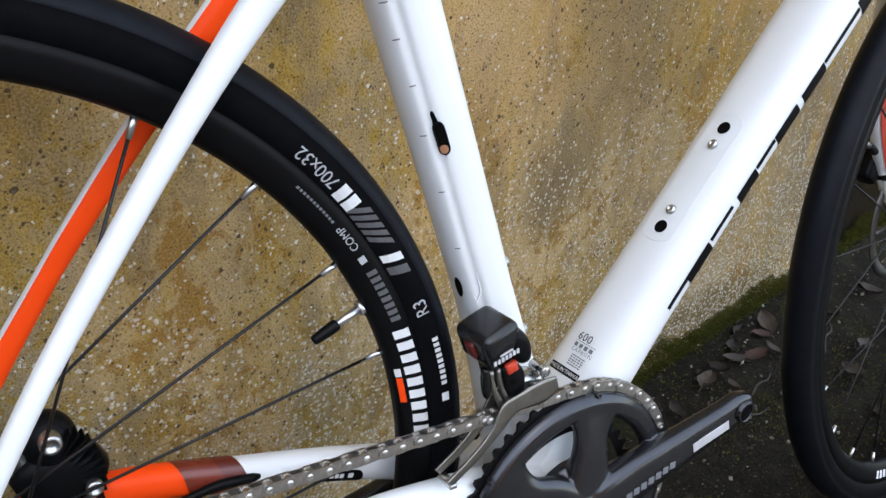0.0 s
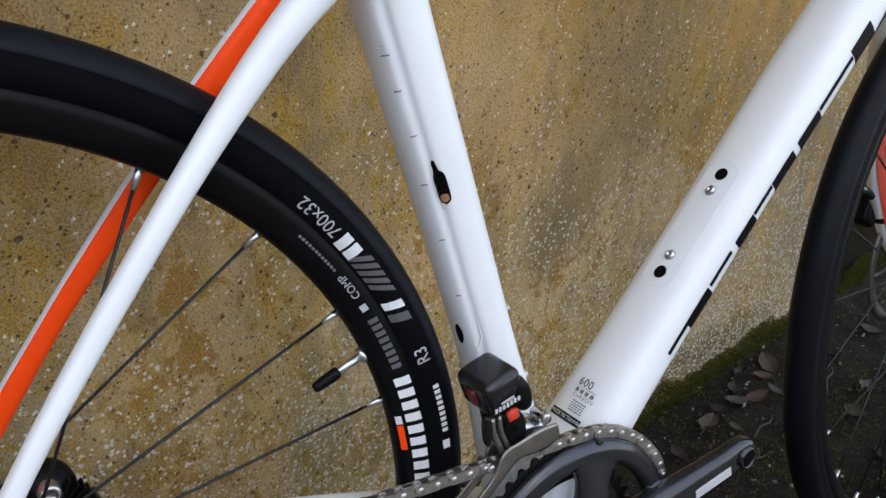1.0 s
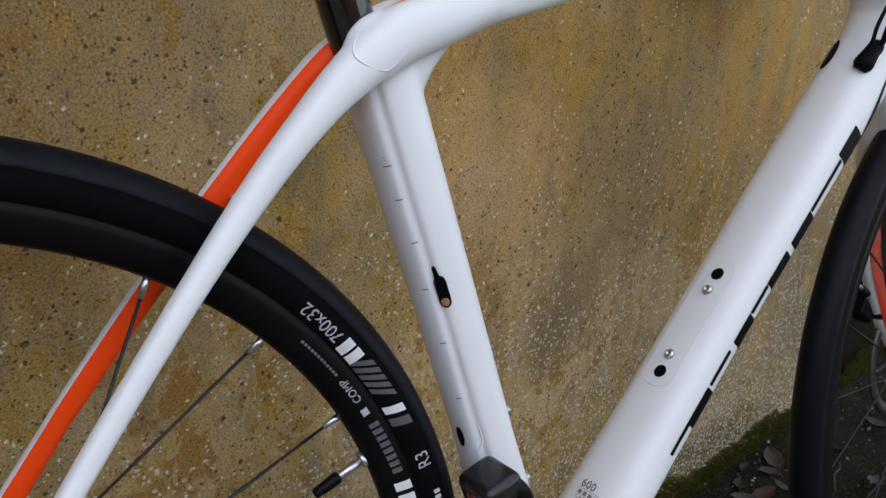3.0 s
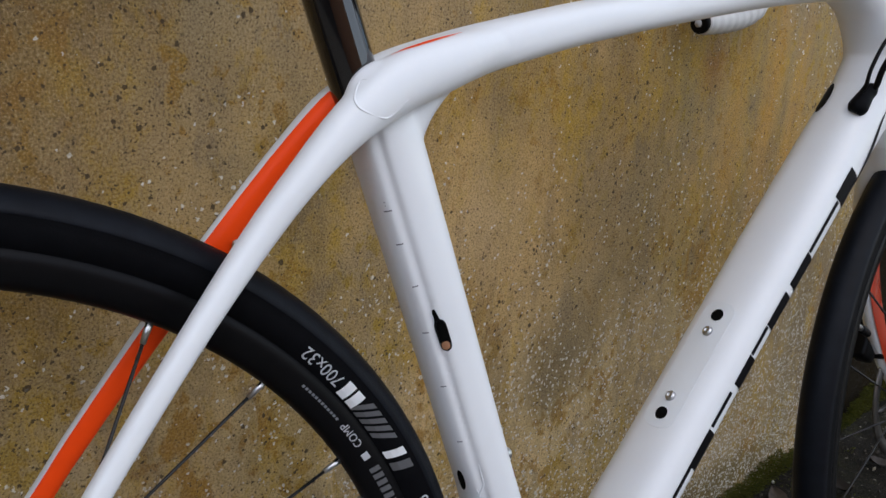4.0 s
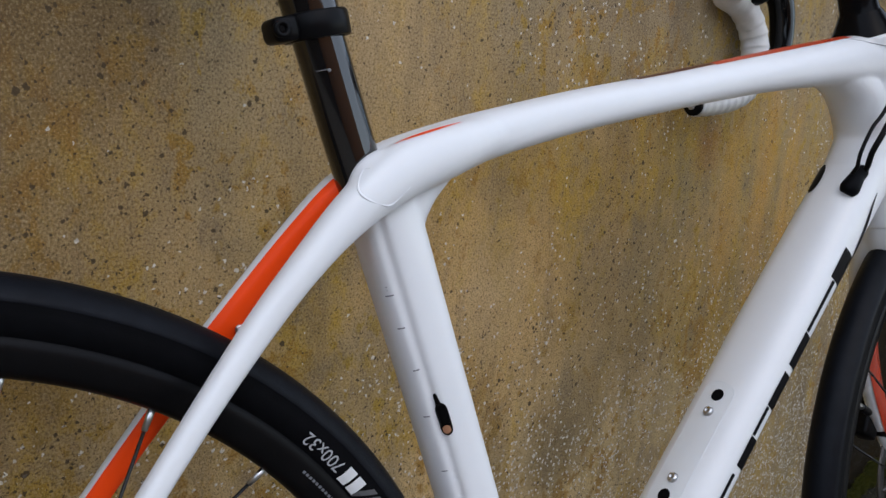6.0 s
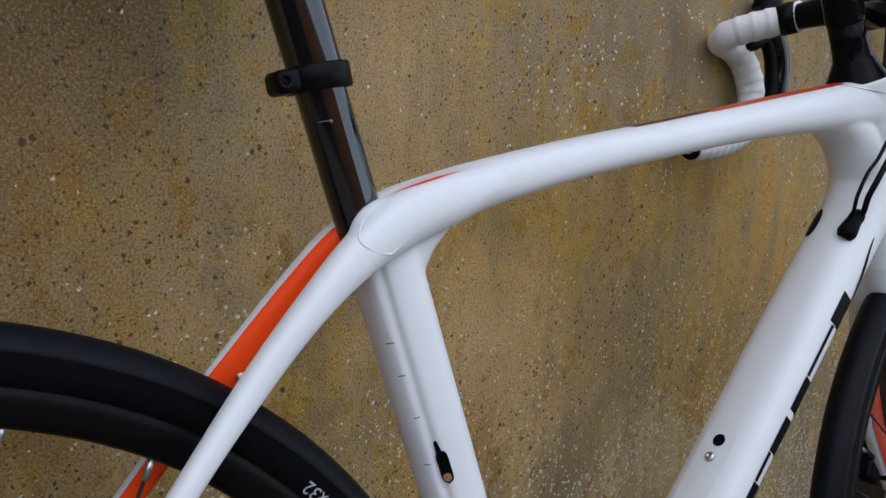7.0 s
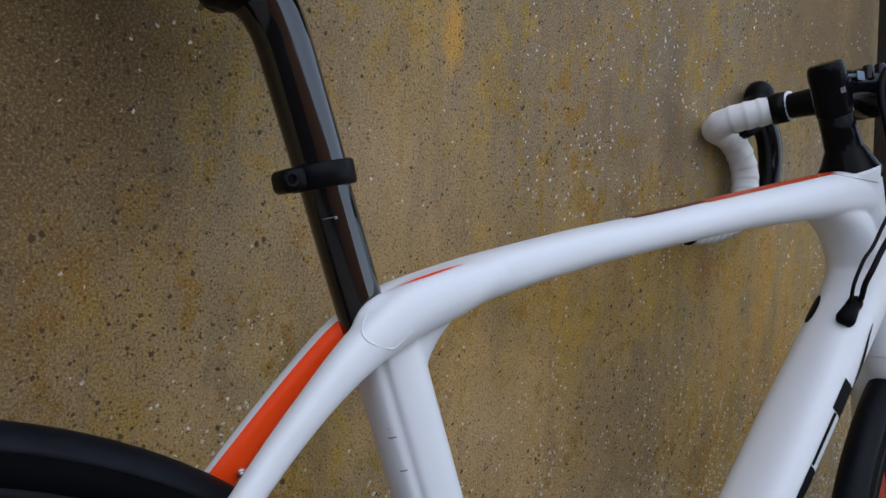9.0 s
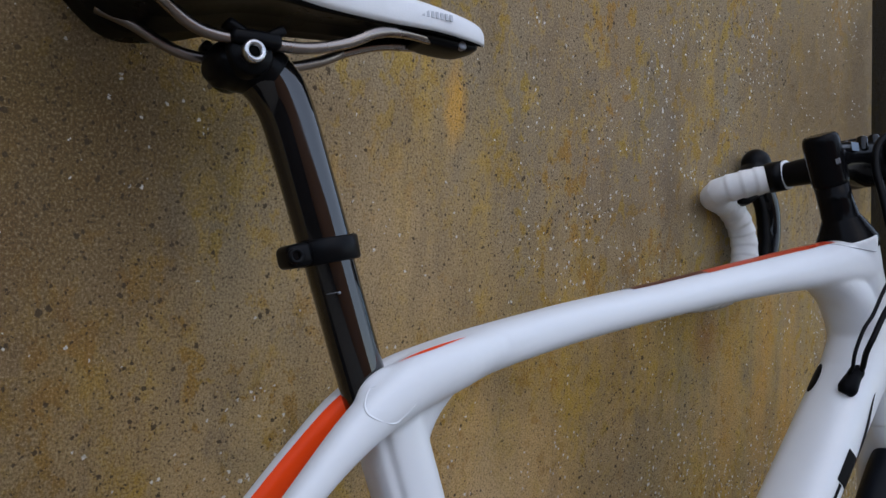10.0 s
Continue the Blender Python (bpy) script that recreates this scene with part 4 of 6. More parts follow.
            lathe(bm, [(0.0001, -0.0055), (0.0022, -0.0055), (0.0026, -0.0070), (0.0046, -0.0070), (0.0052, -0.0050), (0.0052, 0.006)], 16, Matrix.Translation((x, y, z)) @ pose(0, 0, 0, -90))
            part("clamp_bolt", bm, M_BLACK, stem, "black socket bolt")
    # bar
    bm = bmesh.new()
    rod(bm, [(0.4480, -0.10, 0.6465), (0.4520, -0.03, 0.6470), (0.4520, 0.03, 0.6470), (0.4480, 0.10, 0.6465)], [0.0128, 0.0158, 0.0158, 0.0128], 6, 20)
    bar = part("handlebar", bm, M_SATIN, bicycle, "black drop handlebar with white tape", STEER_M @ RAISE)
    for s in (-1, 1):
        path = [(0.4445, s * 0.1040, 0.6456), (0.4420, s * 0.1090, 0.6450), (0.4292, s * 0.1294, 0.6417), (0.4225, s * 0.1490, 0.6380), (0.4285, s * 0.1625, 0.6345), (0.4460, s * 0.1690, 0.6335), (0.4702, s * 0.1727, 0.6299), (0.4925, s * 0.1737, 0.6135), (0.5032, s * 0.1737, 0.5882), (0.4983, s * 0.1737, 0.5591), (0.4799, s * 0.1737, 0.5365), (0.4489, s * 0.1727, 0.5245), (0.4130, s * 0.1708, 0.5177), (0.3685, s * 0.1679, 0.5137)]
        p = spline(path, 16)
        bm = bmesh.new()
        turns = 0.0
        pts, rs = [], []
        for i, q in enumerate(p):
            turns += 0 if i == 0 else np.linalg.norm(p[i] - p[i - 1])
            wrap = (turns / 0.0145) % 1.0
            pts.append(tuple(q))
            rs.append((0.0150 if i < len(p) * 0.8 else 0.0150 - 0.0035 * (i / len(p) - 0.8) / 0.2) + 0.0016 * wrap ** 1.5 * (1 - max(0, wrap - 0.88) / 0.12))
        rod(bm, pts, rs, 1, 18)
        part("bar_tape", bm, M_TAPE, bar, "white wrapped bar tape")
        bm = bmesh.new()
        rod(bm, [(0.4510, s * 0.0865, 0.6472), (0.4508, s * 0.0885, 0.6472), (0.4455, s * 0.1040, 0.6460), (0.4445, s * 0.1060, 0.6457)], [0.0140, 0.0166, 0.0166, 0.0150], 2, 20)
        part("tape_band", bm, M_SATIN, bar, "black finishing tape")
        bm = bmesh.new()
        rod(bm, [(0.4512, s * 0.0845, 0.6472), (0.4510, s * 0.0870, 0.6472)], 0.0163, 2, 20)
        part("tape_edge", bm, M_WHITE_PRINT, bar, "thin white edge of the tape")
        bm = bmesh.new()
        e = Vector((0.3690, s * 0.1679, 0.5137))
        d = Vector((-1, 0, -0.11)).normalized()
        rod(bm, [tuple(e - d * 0.004), tuple(e + d * 0.002), tuple(e + d * 0.005), tuple(e + d * 0.0058)], [0.0108, 0.0112, 0.0100, 0.0045], 3, 18)
        plug = part("bar_plug", bm, M_SATIN, bar, "black bar end plug with a pale centre")
        bm = bmesh.new()
        rod(bm, [tuple(e + d * 0.0050), tuple(e + d * 0.0062)], 0.0042, 1, 16)
        part("plug_mark", bm, M_PALE_PRINT, bar)
        bm = bmesh.new()
        y = s * 0.1600
        sweep(bm, [(0.4660, y + s * 0.003, 0.6360, 0.013, 0.010), (0.4800, y + s * 0.002, 0.6419, 0.016, 0.017), (0.5060, y, 0.6570, 0.0168, 0.020), (0.5220, y, 0.6710, 0.0168, 0.018), (0.5280, y, 0.6820, 0.0150, 0.0150)], 6, 24, 2.2)
        bmesh.ops.create_uvsphere(bm, u_segments=24, v_segments=16, radius=0.0178, matrix=Matrix.Translation((0.5245, y, 0.6825)))
        me = fused(bm, 0.0014, 4)
        me.materials.append(M_SATIN)
        part("lever_hood", me, None, bar, "black rubber brake hood")
        bm = bmesh.new()
        sweep(bm, [(0.5239, y + s * 0.001, 0.6595, 0.015, 0.012), (0.5411, y + s * 0.001, 0.6327, 0.0145, 0.0115), (0.5430, y + s * 0.002, 0.5992, 0.0140, 0.0100), (0.5354, y + s * 0.003, 0.5704, 0.0130, 0.0090), (0.5220, y + s * 0.004, 0.5417, 0.0115, 0.007)], 6, 16, 2.6)
        part("brake_lever", bm, M_BLACK, bar, "glossy black brake lever")
    for s in (-1, 1):
        bm = bmesh.new()
        rod(bm, [(0.452, s * 0.023, 0.6472), (0.452, s * 0.0245, 0.6472), (0.452, s * 0.035, 0.6474), (0.452, s * 0.0365, 0.6474)], [0.0150, 0.0185, 0.0180, 0.0140], 3, 20)
        part("bar_clamp", bm, M_BLACK, bar, "black bar clamp sleeve")


def make_fork():
    bm = bmesh.new()
    for s in (-1, 1):
        sweep(bm, [(0.437, s * 0.004, 0.385, 0.022, 0.026), (0.446, s * 0.024, 0.352, 0.012, 0.024), (0.462, s * 0.036, 0.300, 0.0095, 0.019), (0.492, s * 0.043, 0.220, 0.0085, 0.015), (0.548, s * 0.050, 0.140, 0.0075, 0.0115), (0.607, s * 0.055, 0.087, 0.007, 0.011)], 6, 24, 2.3)
        disc(bm, 0.013, 0.010, Matrix.Translation((0.6125, s * 0.056, 0.082)), 24, 0.001)
    sweep(bm, [(0.432, 0, 0.395, 0.026, 0.028), (0.440, 0, 0.372, 0.027, 0.027), (0.447, 0, 0.352, 0.024, 0.020)], 4, 28)
    me = fused(bm, 0.0020, 4)
    me.materials.append(M_WHITE)
    fork = part("fork", me, None, bicycle, "white carbon fork with red inner faces", STEER_M @ RAISE)
    for s in (-1, 1):
        bm = bmesh.new()
        st = spline([(0.446, s * 0.0115, 0.352, 0.017), (0.462, s * 0.0255, 0.300, 0.014), (0.492, s * 0.0335, 0.220, 0.011), (0.548, s * 0.0415, 0.140, 0.008), (0.592, s * 0.0470, 0.095, 0.006)], 6)
        g = [[bm.verts.new((x + k * w, y - s * (0.0012 - 0.003 * abs(k) ** 2), z + k * w * 0.4)) for k in (-1, -0.5, 0, 0.5, 1)] for x, y, z, w in st]
        for p, q in zip(g, g[1:]):
            for j in range(4):
                bm.faces.new((p[j], p[j + 1], q[j + 1], q[j]))
        part("fork_paint", bm, M_RED, fork, "red painted inner face")
    bm = bmesh.new()
    block(bm, (0.030, 0.022, 0.060), pose(0.528, 0.060, 0.168, 0, 30, 0), 0.005, 2)
    block(bm, (0.020, 0.026, 0.024), pose(0.540, 0.056, 0.150, 0, 30, 0), 0.004, 2)
    part("brake_caliper", bm, M_SATIN, fork, "black disc brake caliper")
    bm = bmesh.new()
    rod(bm, [(0.470, 0.050, 0.330), (0.490, 0.058, 0.260), (0.515, 0.064, 0.200)], 0.0024, 6, 8)
    part("brake_hose", bm, M_SATIN, fork, "thin black hose")


make_cockpit()
make_fork()


# ---- drivetrain ----
CRANK_ANGLE = 12.4


def gear(bm, teeth, radius, y, thick, inner):
    """A toothed ring."""
    n = teeth * 4
    pts = []
    for i in range(n):
        a = 2 * math.pi * i / n
        r = radius + (0.0024 if i % 4 in (1, 2) else -0.0026)
        pts.append((a, r))
    outer = [[bm.verts.new((r * math.cos(a), yy, r * math.sin(a))) for a, r in pts] for yy in (y - thick / 2, y + thick / 2)]
    inn = [[bm.verts.new((inner * math.cos(a), yy, inner * math.sin(a))) for a, r in pts] for yy in (y - thick / 2, y + thick / 2)]
    for i in range(n):
        j = (i + 1) % n
        bm.faces.new((outer[0][i], outer[0][j], outer[1][j], outer[1][i]))
        bm.faces.new((inn[0][j], inn[0][i], inn[1][i], inn[1][j]))
        bm.faces.new((outer[0][j], outer[0][i], inn[0][i], inn[0][j]))
        bm.faces.new((outer[1][i], outer[1][j], inn[1][j], inn[1][i]))
    return bm


def make_crankset():
    bm = bmesh.new()
    ca = math.radians(CRANK_ANGLE)
    at = lambda r, deg, y: (r * math.cos(ca + math.radians(deg)), y, r * math.sin(ca + math.radians(deg)))
    # dished ring, hub, four webs and the arm, moulded in one
    lathe(bm, [(0.0001, -0.072), (0.014, -0.072), (0.020, -0.069), (0.028, -0.0610), (0.040, -0.0565), (0.043, -0.053), (0.043, -0.046), (0.0001, -0.043)], 64)
    lathe(bm, [(0.0770, -0.0475), (0.0780, -0.0535), (0.0830, -0.0572), (0.0905, -0.0565), (0.0950, -0.0535), (0.0968, -0.0495), (0.0955, -0.0465), (0.0820, -0.0445)], 128, closed=True)
    for deg in (66, -66, 131, -134):
        sweep(bm, [(*at(0.012, deg * 0.9, -0.060), 0.010, 0.021), (*at(0.036, deg * 0.97, -0.0575), 0.0085, 0.0190), (*at(0.056, deg, -0.0555), 0.0075, 0.0150), (*at(0.072, deg, -0.0530), 0.0065, 0.0190), (*at(0.086, deg, -0.0510), 0.0052, 0.0330)], 7, 28, 2.6)
    sweep(bm, [(*at(-0.018, 0, -0.058), 0.012, 0.020), (*at(0.020, 0, -0.060), 0.0125, 0.0225), (*at(0.050, 0, -0.0605), 0.0112, 0.0215), (*at(0.075, 0, -0.0612), 0.0105, 0.0195), (*at(0.110, 0, -0.0625), 0.0095, 0.0170), (*at(0.150, 0, -0.0640), 0.0085, 0.0148), (*at(0.1705, 0, -0.0645), 0.0080, 0.0146), (*at(0.183, 0, -0.0645), 0.0070, 0.0090)], 7, 40, 3.1)
    me = fused(bm, 0.0010, 9)
    me.materials.append(M_CRANK)
    crank = part("crankset", me, None, bicycle, "grey anodised crankset without pedals", RAISE)
    for deg in (66, -66, 131, -134):
        bm = bmesh.new()
        lathe(bm, [(0.0001, -0.0530), (0.0010, -0.0530), (0.0012, -0.0545), (0.0022, -0.0545), (0.0026, -0.0535), (0.0026, -0.0490)], 16, Matrix.Translation(at(0.0955, deg, 0.0)))
        part("ring_bolt", bm, M_COVER, crank, "black chainring bolt")
    bm = gear(bmesh.new(), 50, 0.1011, -0.0460, 0.0022, 0.082)
    part("chainring", bm, M_RING, crank, "black toothed outer chainring", smooth=False)
    bm = gear(bmesh.new(), 34, 0.0687, -0.0390, 0.0022, 0.0605)
    part("chainring", bm, M_RING, crank, "black toothed inner chainring", smooth=False)
    # pedal eye
    m = Matrix.Translation(at(0.1705, 0, -0.0700)) @ pose(0, 0, 0, 0, 0, 2)
    bm = bmesh.new()
    lathe(bm, [(0.0072, 0.016), (0.0072, -0.0045), (0.0082, -0.0058), (0.0096, -0.0050), (0.0098, 0.000)], 28, m)
    eye = part("pedal_eye", bm, M_CRANK, crank, "grey threaded pedal eye")
    bm = bmesh.new()
    disc(bm, 0.0072, 0.0010, m @ Matrix.Translation((0, -0.0040, 0)), 24, 0.0001)
    part("eye_hole", bm, M_HOLE, crank)
    # maker's sticker and mark
    bm = bmesh.new()
    mm = pose(0, 0, 0, 0, -CRANK_ANGLE, 0)
    block(bm, (0.040, 0.0006, 0.0088), mm @ pose(0.131, -0.0726, -0.0010, 0, 0, -1.9), 0.0002, 1)
    part("silver_sticker", bm, M_SILVER, crank, "pale silver sticker", smooth=False)
    bm = bmesh.new()
    for k in range(7):
        block(bm, (0.0058, 0.0006, 0.0060), mm @ pose(0.040 + 0.0078 * k, -0.0725, -0.0020, 0, 14, -1.0))
    part("crank_mark", bm, M_GREY_PRINT, crank, "grey maker's mark as bars", smooth=False)
    # left arm
    bm = bmesh.new()
    sweep(bm, [(*at(-0.015, 180, 0.060), 0.011, 0.018), (*at(0.020, 180, 0.061), 0.011, 0.020), (*at(0.090, 180, 0.067), 0.009, 0.0145), (*at(0.170, 180, 0.072), 0.007, 0.0135), (*at(0.182, 180, 0.0725), 0.006, 0.009)], 6, 24, 3)
    part("left_crank_arm", bm, M_CRANK, crank, "grey anodised crank arm")


def link_mesh(outer):
    """One chain link along x: two waisted side plates, and pins or rollers."""
    bm = bmesh.new()
    p, h = 0.0127, 0.0041 if outer else 0.0044
    yy = 0.0031 if outer else 0.0019
    for s in (-1, 1):
        pts = []
        n = 24
        for i in range(n):
            a = 2 * math.pi * i / n
            cx = p / 2 if math.cos(a) > 0 else -p / 2
            x = cx + h * math.cos(a)
            z = h * math.sin(a)
            z *= 1 - 0.58 * max(0, 1 - abs(x) / 0.0058)
            pts.append((x, z))
        a0 = [bm.verts.new((x, s * yy - 0.00045, z)) for x, z in pts]
        a1 = [bm.verts.new((x, s * yy + 0.00045, z)) for x, z in pts]
        bm.faces.new(a0)
        bm.faces.new(a1[::-1])
        for i in range(n):
            bm.faces.new((a0[(i + 1) % n], a0[i], a1[i], a1[(i + 1) % n]))
    for x in (-p / 2, p / 2):
        if outer:
            lathe(bm, [(0.0001, -0.0045), (0.0013, -0.0043), (0.0022, -0.0038), (0.0025, -0.0033), (0.0025, 0.0033), (0.0009, 0.0036)], 12, Matrix.Translation((x, 0, 0)), mat=1)
        else:
            disc(bm, 0.0038, 0.0032, Matrix.Translation((x, 0, 0)), 12, 0.0003)
    bmesh.ops.recalc_face_normals(bm, faces=bm.faces[:])
    return to_mesh("chain_link", bm, [M_CHAIN, M_PIN], smooth=False)


def make_chain():
    """Round the big ring and a middle sprocket."""
    rr, yc = 0.1011, -0.0460
    cog = Vector((-0.412, -0.042, 0.080))
    rc = 0.046
    way = []
    d = Vector((cog.x, cog.z))
    base = math.atan2(d.y, d.x)
    top = base - math.acos((rr - rc) / d.length)
    for k in range(41):
        f = k / 40
        way.append((cog.x + rc * math.cos(top) + f * (rr * math.cos(top) - cog.x - rc * math.cos(top)), cog.y + f * (yc - cog.y), cog.z + rc * math.sin(top) + f * (rr * math.sin(top) - cog.z - rc * math.sin(top))))
    low = -1.95
    for k in range(1, 121):
        a = top + (low - top) * k / 120
        way.append((rr * math.cos(a), yc, rr * math.sin(a)))
    x0, z0 = way[-1][0], way[-1][2]
    for k in range(1, 61):
        f = k / 60
        way.append((x0 + f * (-0.415 - x0), yc + f * 0.006, z0 + f * (-0.030 - z0)))
    way = np.array(way)
    length = np.r_[0, np.cumsum(np.linalg.norm(np.diff(way, axis=0), axis=1))]
    at = lambda s: Vector([np.interp(s, length, way[:, k]) for k in range(3)])
    holder = None
    kinds = (link_mesh(True), link_mesh(False))
    for i in range(int(length[-1] / 0.0127)):
        a, b = at(i * 0.0127), at((i + 1) * 0.0127)
        x = (b - a).normalized()
        y = (Vector((0, 1, 0)) - x * x.y).normalized()
        m = Matrix((x, y, x.cross(y))).transposed().to_4x4()
        m.translation = (a + b) / 2
        if holder is None:
            holder = part("chain", kinds[0], None, bicycle, "worn steel bicycle chain", RAISE @ m)
            home = m.inverted()
        else:
            part("chain_link", kinds[i % 2], None, holder, m=home @ m)


def make_front_derailleur():
    def pillow(outline, levels, sub=5):
        """A rounded outline in x and z, carried through levels (y, scale)."""
        bm = bmesh.new()
        pts = spline(outline + outline[:1], sub)[:-1]
        cx, cz = pts[:, 0].mean(), pts[:, 1].mean()
        skin(bm, [[(cx + (x - cx) * k, y, cz + (z - cz) * k) for x, z in pts] for y, k in levels])
        bmesh.ops.recalc_face_normals(bm, faces=bm.faces[:])
        return bm

    bm = bmesh.new()
    block(bm, (0.031, 0.034, 0.030), pose(-0.0705, -0.0400, 0.1625, 4, -14, 5), 0.0062, 4)
    for v in bm.verts:
        low = max(0.0, (0.166 - v.co.z) / 0.02)
        v.co.x += 0.004 * low * (1 if v.co.x < -0.0705 else -0.6)
        v.co.y += 0.003 * low
    fd = bike_part("front_derailleur", bm, M_COVER, "black electronic front derailleur with a steel cage")
    nose = [(-0.0660, 0.1745), (-0.0590, 0.1730), (-0.0495, 0.1665), (-0.0445, 0.1570), (-0.0440, 0.1450), (-0.0490, 0.1410), (-0.0560, 0.1450), (-0.0620, 0.1560)]
    part("motor_nose", pillow(nose, [(-0.026, 0.8), (-0.030, 1.0), (-0.045, 1.0), (-0.051, 0.92), (-0.0545, 0.75), (-0.0555, 0.4)]), M_SATIN, fd, "black rounded motor housing")
    bm = pillow([(-0.0885, 0.1640), (-0.0850, 0.1660), (-0.0820, 0.1580), (-0.0835, 0.1530), (-0.0860, 0.1560)], [(-0.036, 0.9), (-0.038, 1.0), (-0.0440, 1.0), (-0.0450, 0.8)], 4)
    part("red_side", bm, plain("dark_red_plastic", (0.10, 0.007, 0.006), 0.35), fd, "dark red side cover")
    link = [(-0.0670, 0.1440), (-0.0500, 0.1400), (-0.0470, 0.1210), (-0.0540, 0.1180), (-0.0620, 0.1215)]
    part("linkage", pillow(link, [(-0.020, 1.0), (-0.046, 1.0), (-0.0500, 0.94), (-0.0510, 0.82)], 4), M_SATIN, fd, "black linkage block")
    bm = bmesh.new()
    for dx in (0, 0.0062, 0.0120):
        rod(bm, [(-0.0735 + dx, -0.046, 0.1420), (-0.0720 + dx, -0.047, 0.1290), (-0.0650 + dx, -0.048, 0.1120)], [0.0024, 0.0022, 0.0026], 4, 10)
    part("linkage_arm", bm, M_CAGE, fd, "steel parallelogram arms")
    lever = [(-0.0805, 0.1460), (-0.0765, 0.1450), (-0.0745, 0.1340), (-0.0755, 0.1240), (-0.0785, 0.1230), (-0.0805, 0.1330)]
    part("clamp_lever", pillow(lever, [(-0.044, 0.9), (-0.045, 1.0), (-0.0485, 1.0), (-0.0495, 0.8)], 4), M_BLACK, fd, "black leaf-shaped arm")
    bm = bmesh.new()
    block(bm, (0.0090, 0.004, 0.0085), pose(-0.0590, -0.0500, 0.1420, 0, -16, 0), 0.001, 1)
    part("red_block", bm, plain("red_plastic", (0.6, 0.05, 0.02), 0.4), fd, "red plastic stop")
    bm = bmesh.new()
    disc(bm, 0.0023, 0.002, Matrix.Translation((-0.0575, -0.0508, 0.1312)), 14, 0.0003)
    part("link_pin", bm, M_HOLE, fd)
    bm = bmesh.new()
    block(bm, (0.030, 0.020, 0.012), pose(-0.0440, -0.038, 0.1215, 0, 14, 0), 0.003, 2)
    part("cage_mount", bm, M_STEEL, fd, "bright steel cage mount")
    for x, z, r in ((-0.0300, 0.1290, 0.0040), (-0.0350, 0.1180, 0.0035), (-0.0760, 0.1060, 0.0030)):
        bm = bmesh.new()
        disc(bm, r, 0.016, Matrix.Translation((x, -0.044, z)), 16, 0.0006)
        part("cage_bolt", bm, M_STEEL, fd)
    for y in (-0.0535, -0.0385):
        low = spline([(-0.1105, 0.0660), (-0.0850, 0.0870), (-0.0560, 0.0985), (-0.0140, 0.1040), (0.0040, 0.1020)], 5)
        high = spline([(-0.1080, 0.0705), (-0.0830, 0.0955), (-0.0540, 0.1090), (-0.0200, 0.1170), (-0.0030, 0.1100)], 5)
        if y < -0.03:
            low = spline([(-0.1099, 0.0698), (-0.0902, 0.0812), (-0.0712, 0.0960), (-0.0567, 0.1077), (-0.0443, 0.1078), (-0.0316, 0.1079), (-0.0204, 0.1134)], 5)
            high = spline([(-0.1135, 0.0742), (-0.0945, 0.0862), (-0.0775, 0.1010), (-0.0691, 0.1168), (-0.0540, 0.1215), (-0.0349, 0.1250), (-0.0230, 0.1245)], 5)
        bm = bmesh.new()
        g = [[[bm.verts.new((a[0] + (b[0] - a[0]) * k, y + o + 0.0003 * math.sin(k * 3.1) * (-1 if y < -0.05 else 1), a[1] + (b[1] - a[1]) * k)) for k in (0, 0.15, 0.5, 0.85, 1)] for a, b in zip(low, high)] for o in (-0.0008, 0.0008)]
        for side in (0, 1):
            for p, q in zip(g[side], g[side][1:]):
                for j in range(4):
                    bm.faces.new((p[j], p[j + 1], q[j + 1], q[j]))
        for p, q, r, s in zip(g[0], g[0][1:], g[1], g[1][1:]):
            for j in (0, 4):
                bm.faces.new((p[j], q[j], s[j], r[j]))
        bmesh.ops.recalc_face_normals(bm, faces=bm.faces[:])
        part("cage_plate", bm, M_CAGE, fd, "brushed steel cage plate")
    bm = bmesh.new()
    block(bm, (0.0060, 0.0165, 0.0040), Matrix.Translation((-0.1085, -0.046, 0.0680)), 0.0008, 1)
    part("cage_bridge", bm, M_STEEL, fd)
    # maker's mark as bars
    bm = bmesh.new()
    for k in range(7):
        block(bm, (0.0020, 0.0006, 0.0032), pose(-0.0785 + 0.0030 * k, -0.0584, 0.1545 + 0.0007 * k, 0, -4, 0))
    block(bm, (0.0105, 0.0006, 0.0014), pose(-0.0695, -0.0584, 0.1600, 0, -13, 0))
    part("derailleur_mark", bm, M_SILVER, fd, "silver mark as bars", smooth=False)


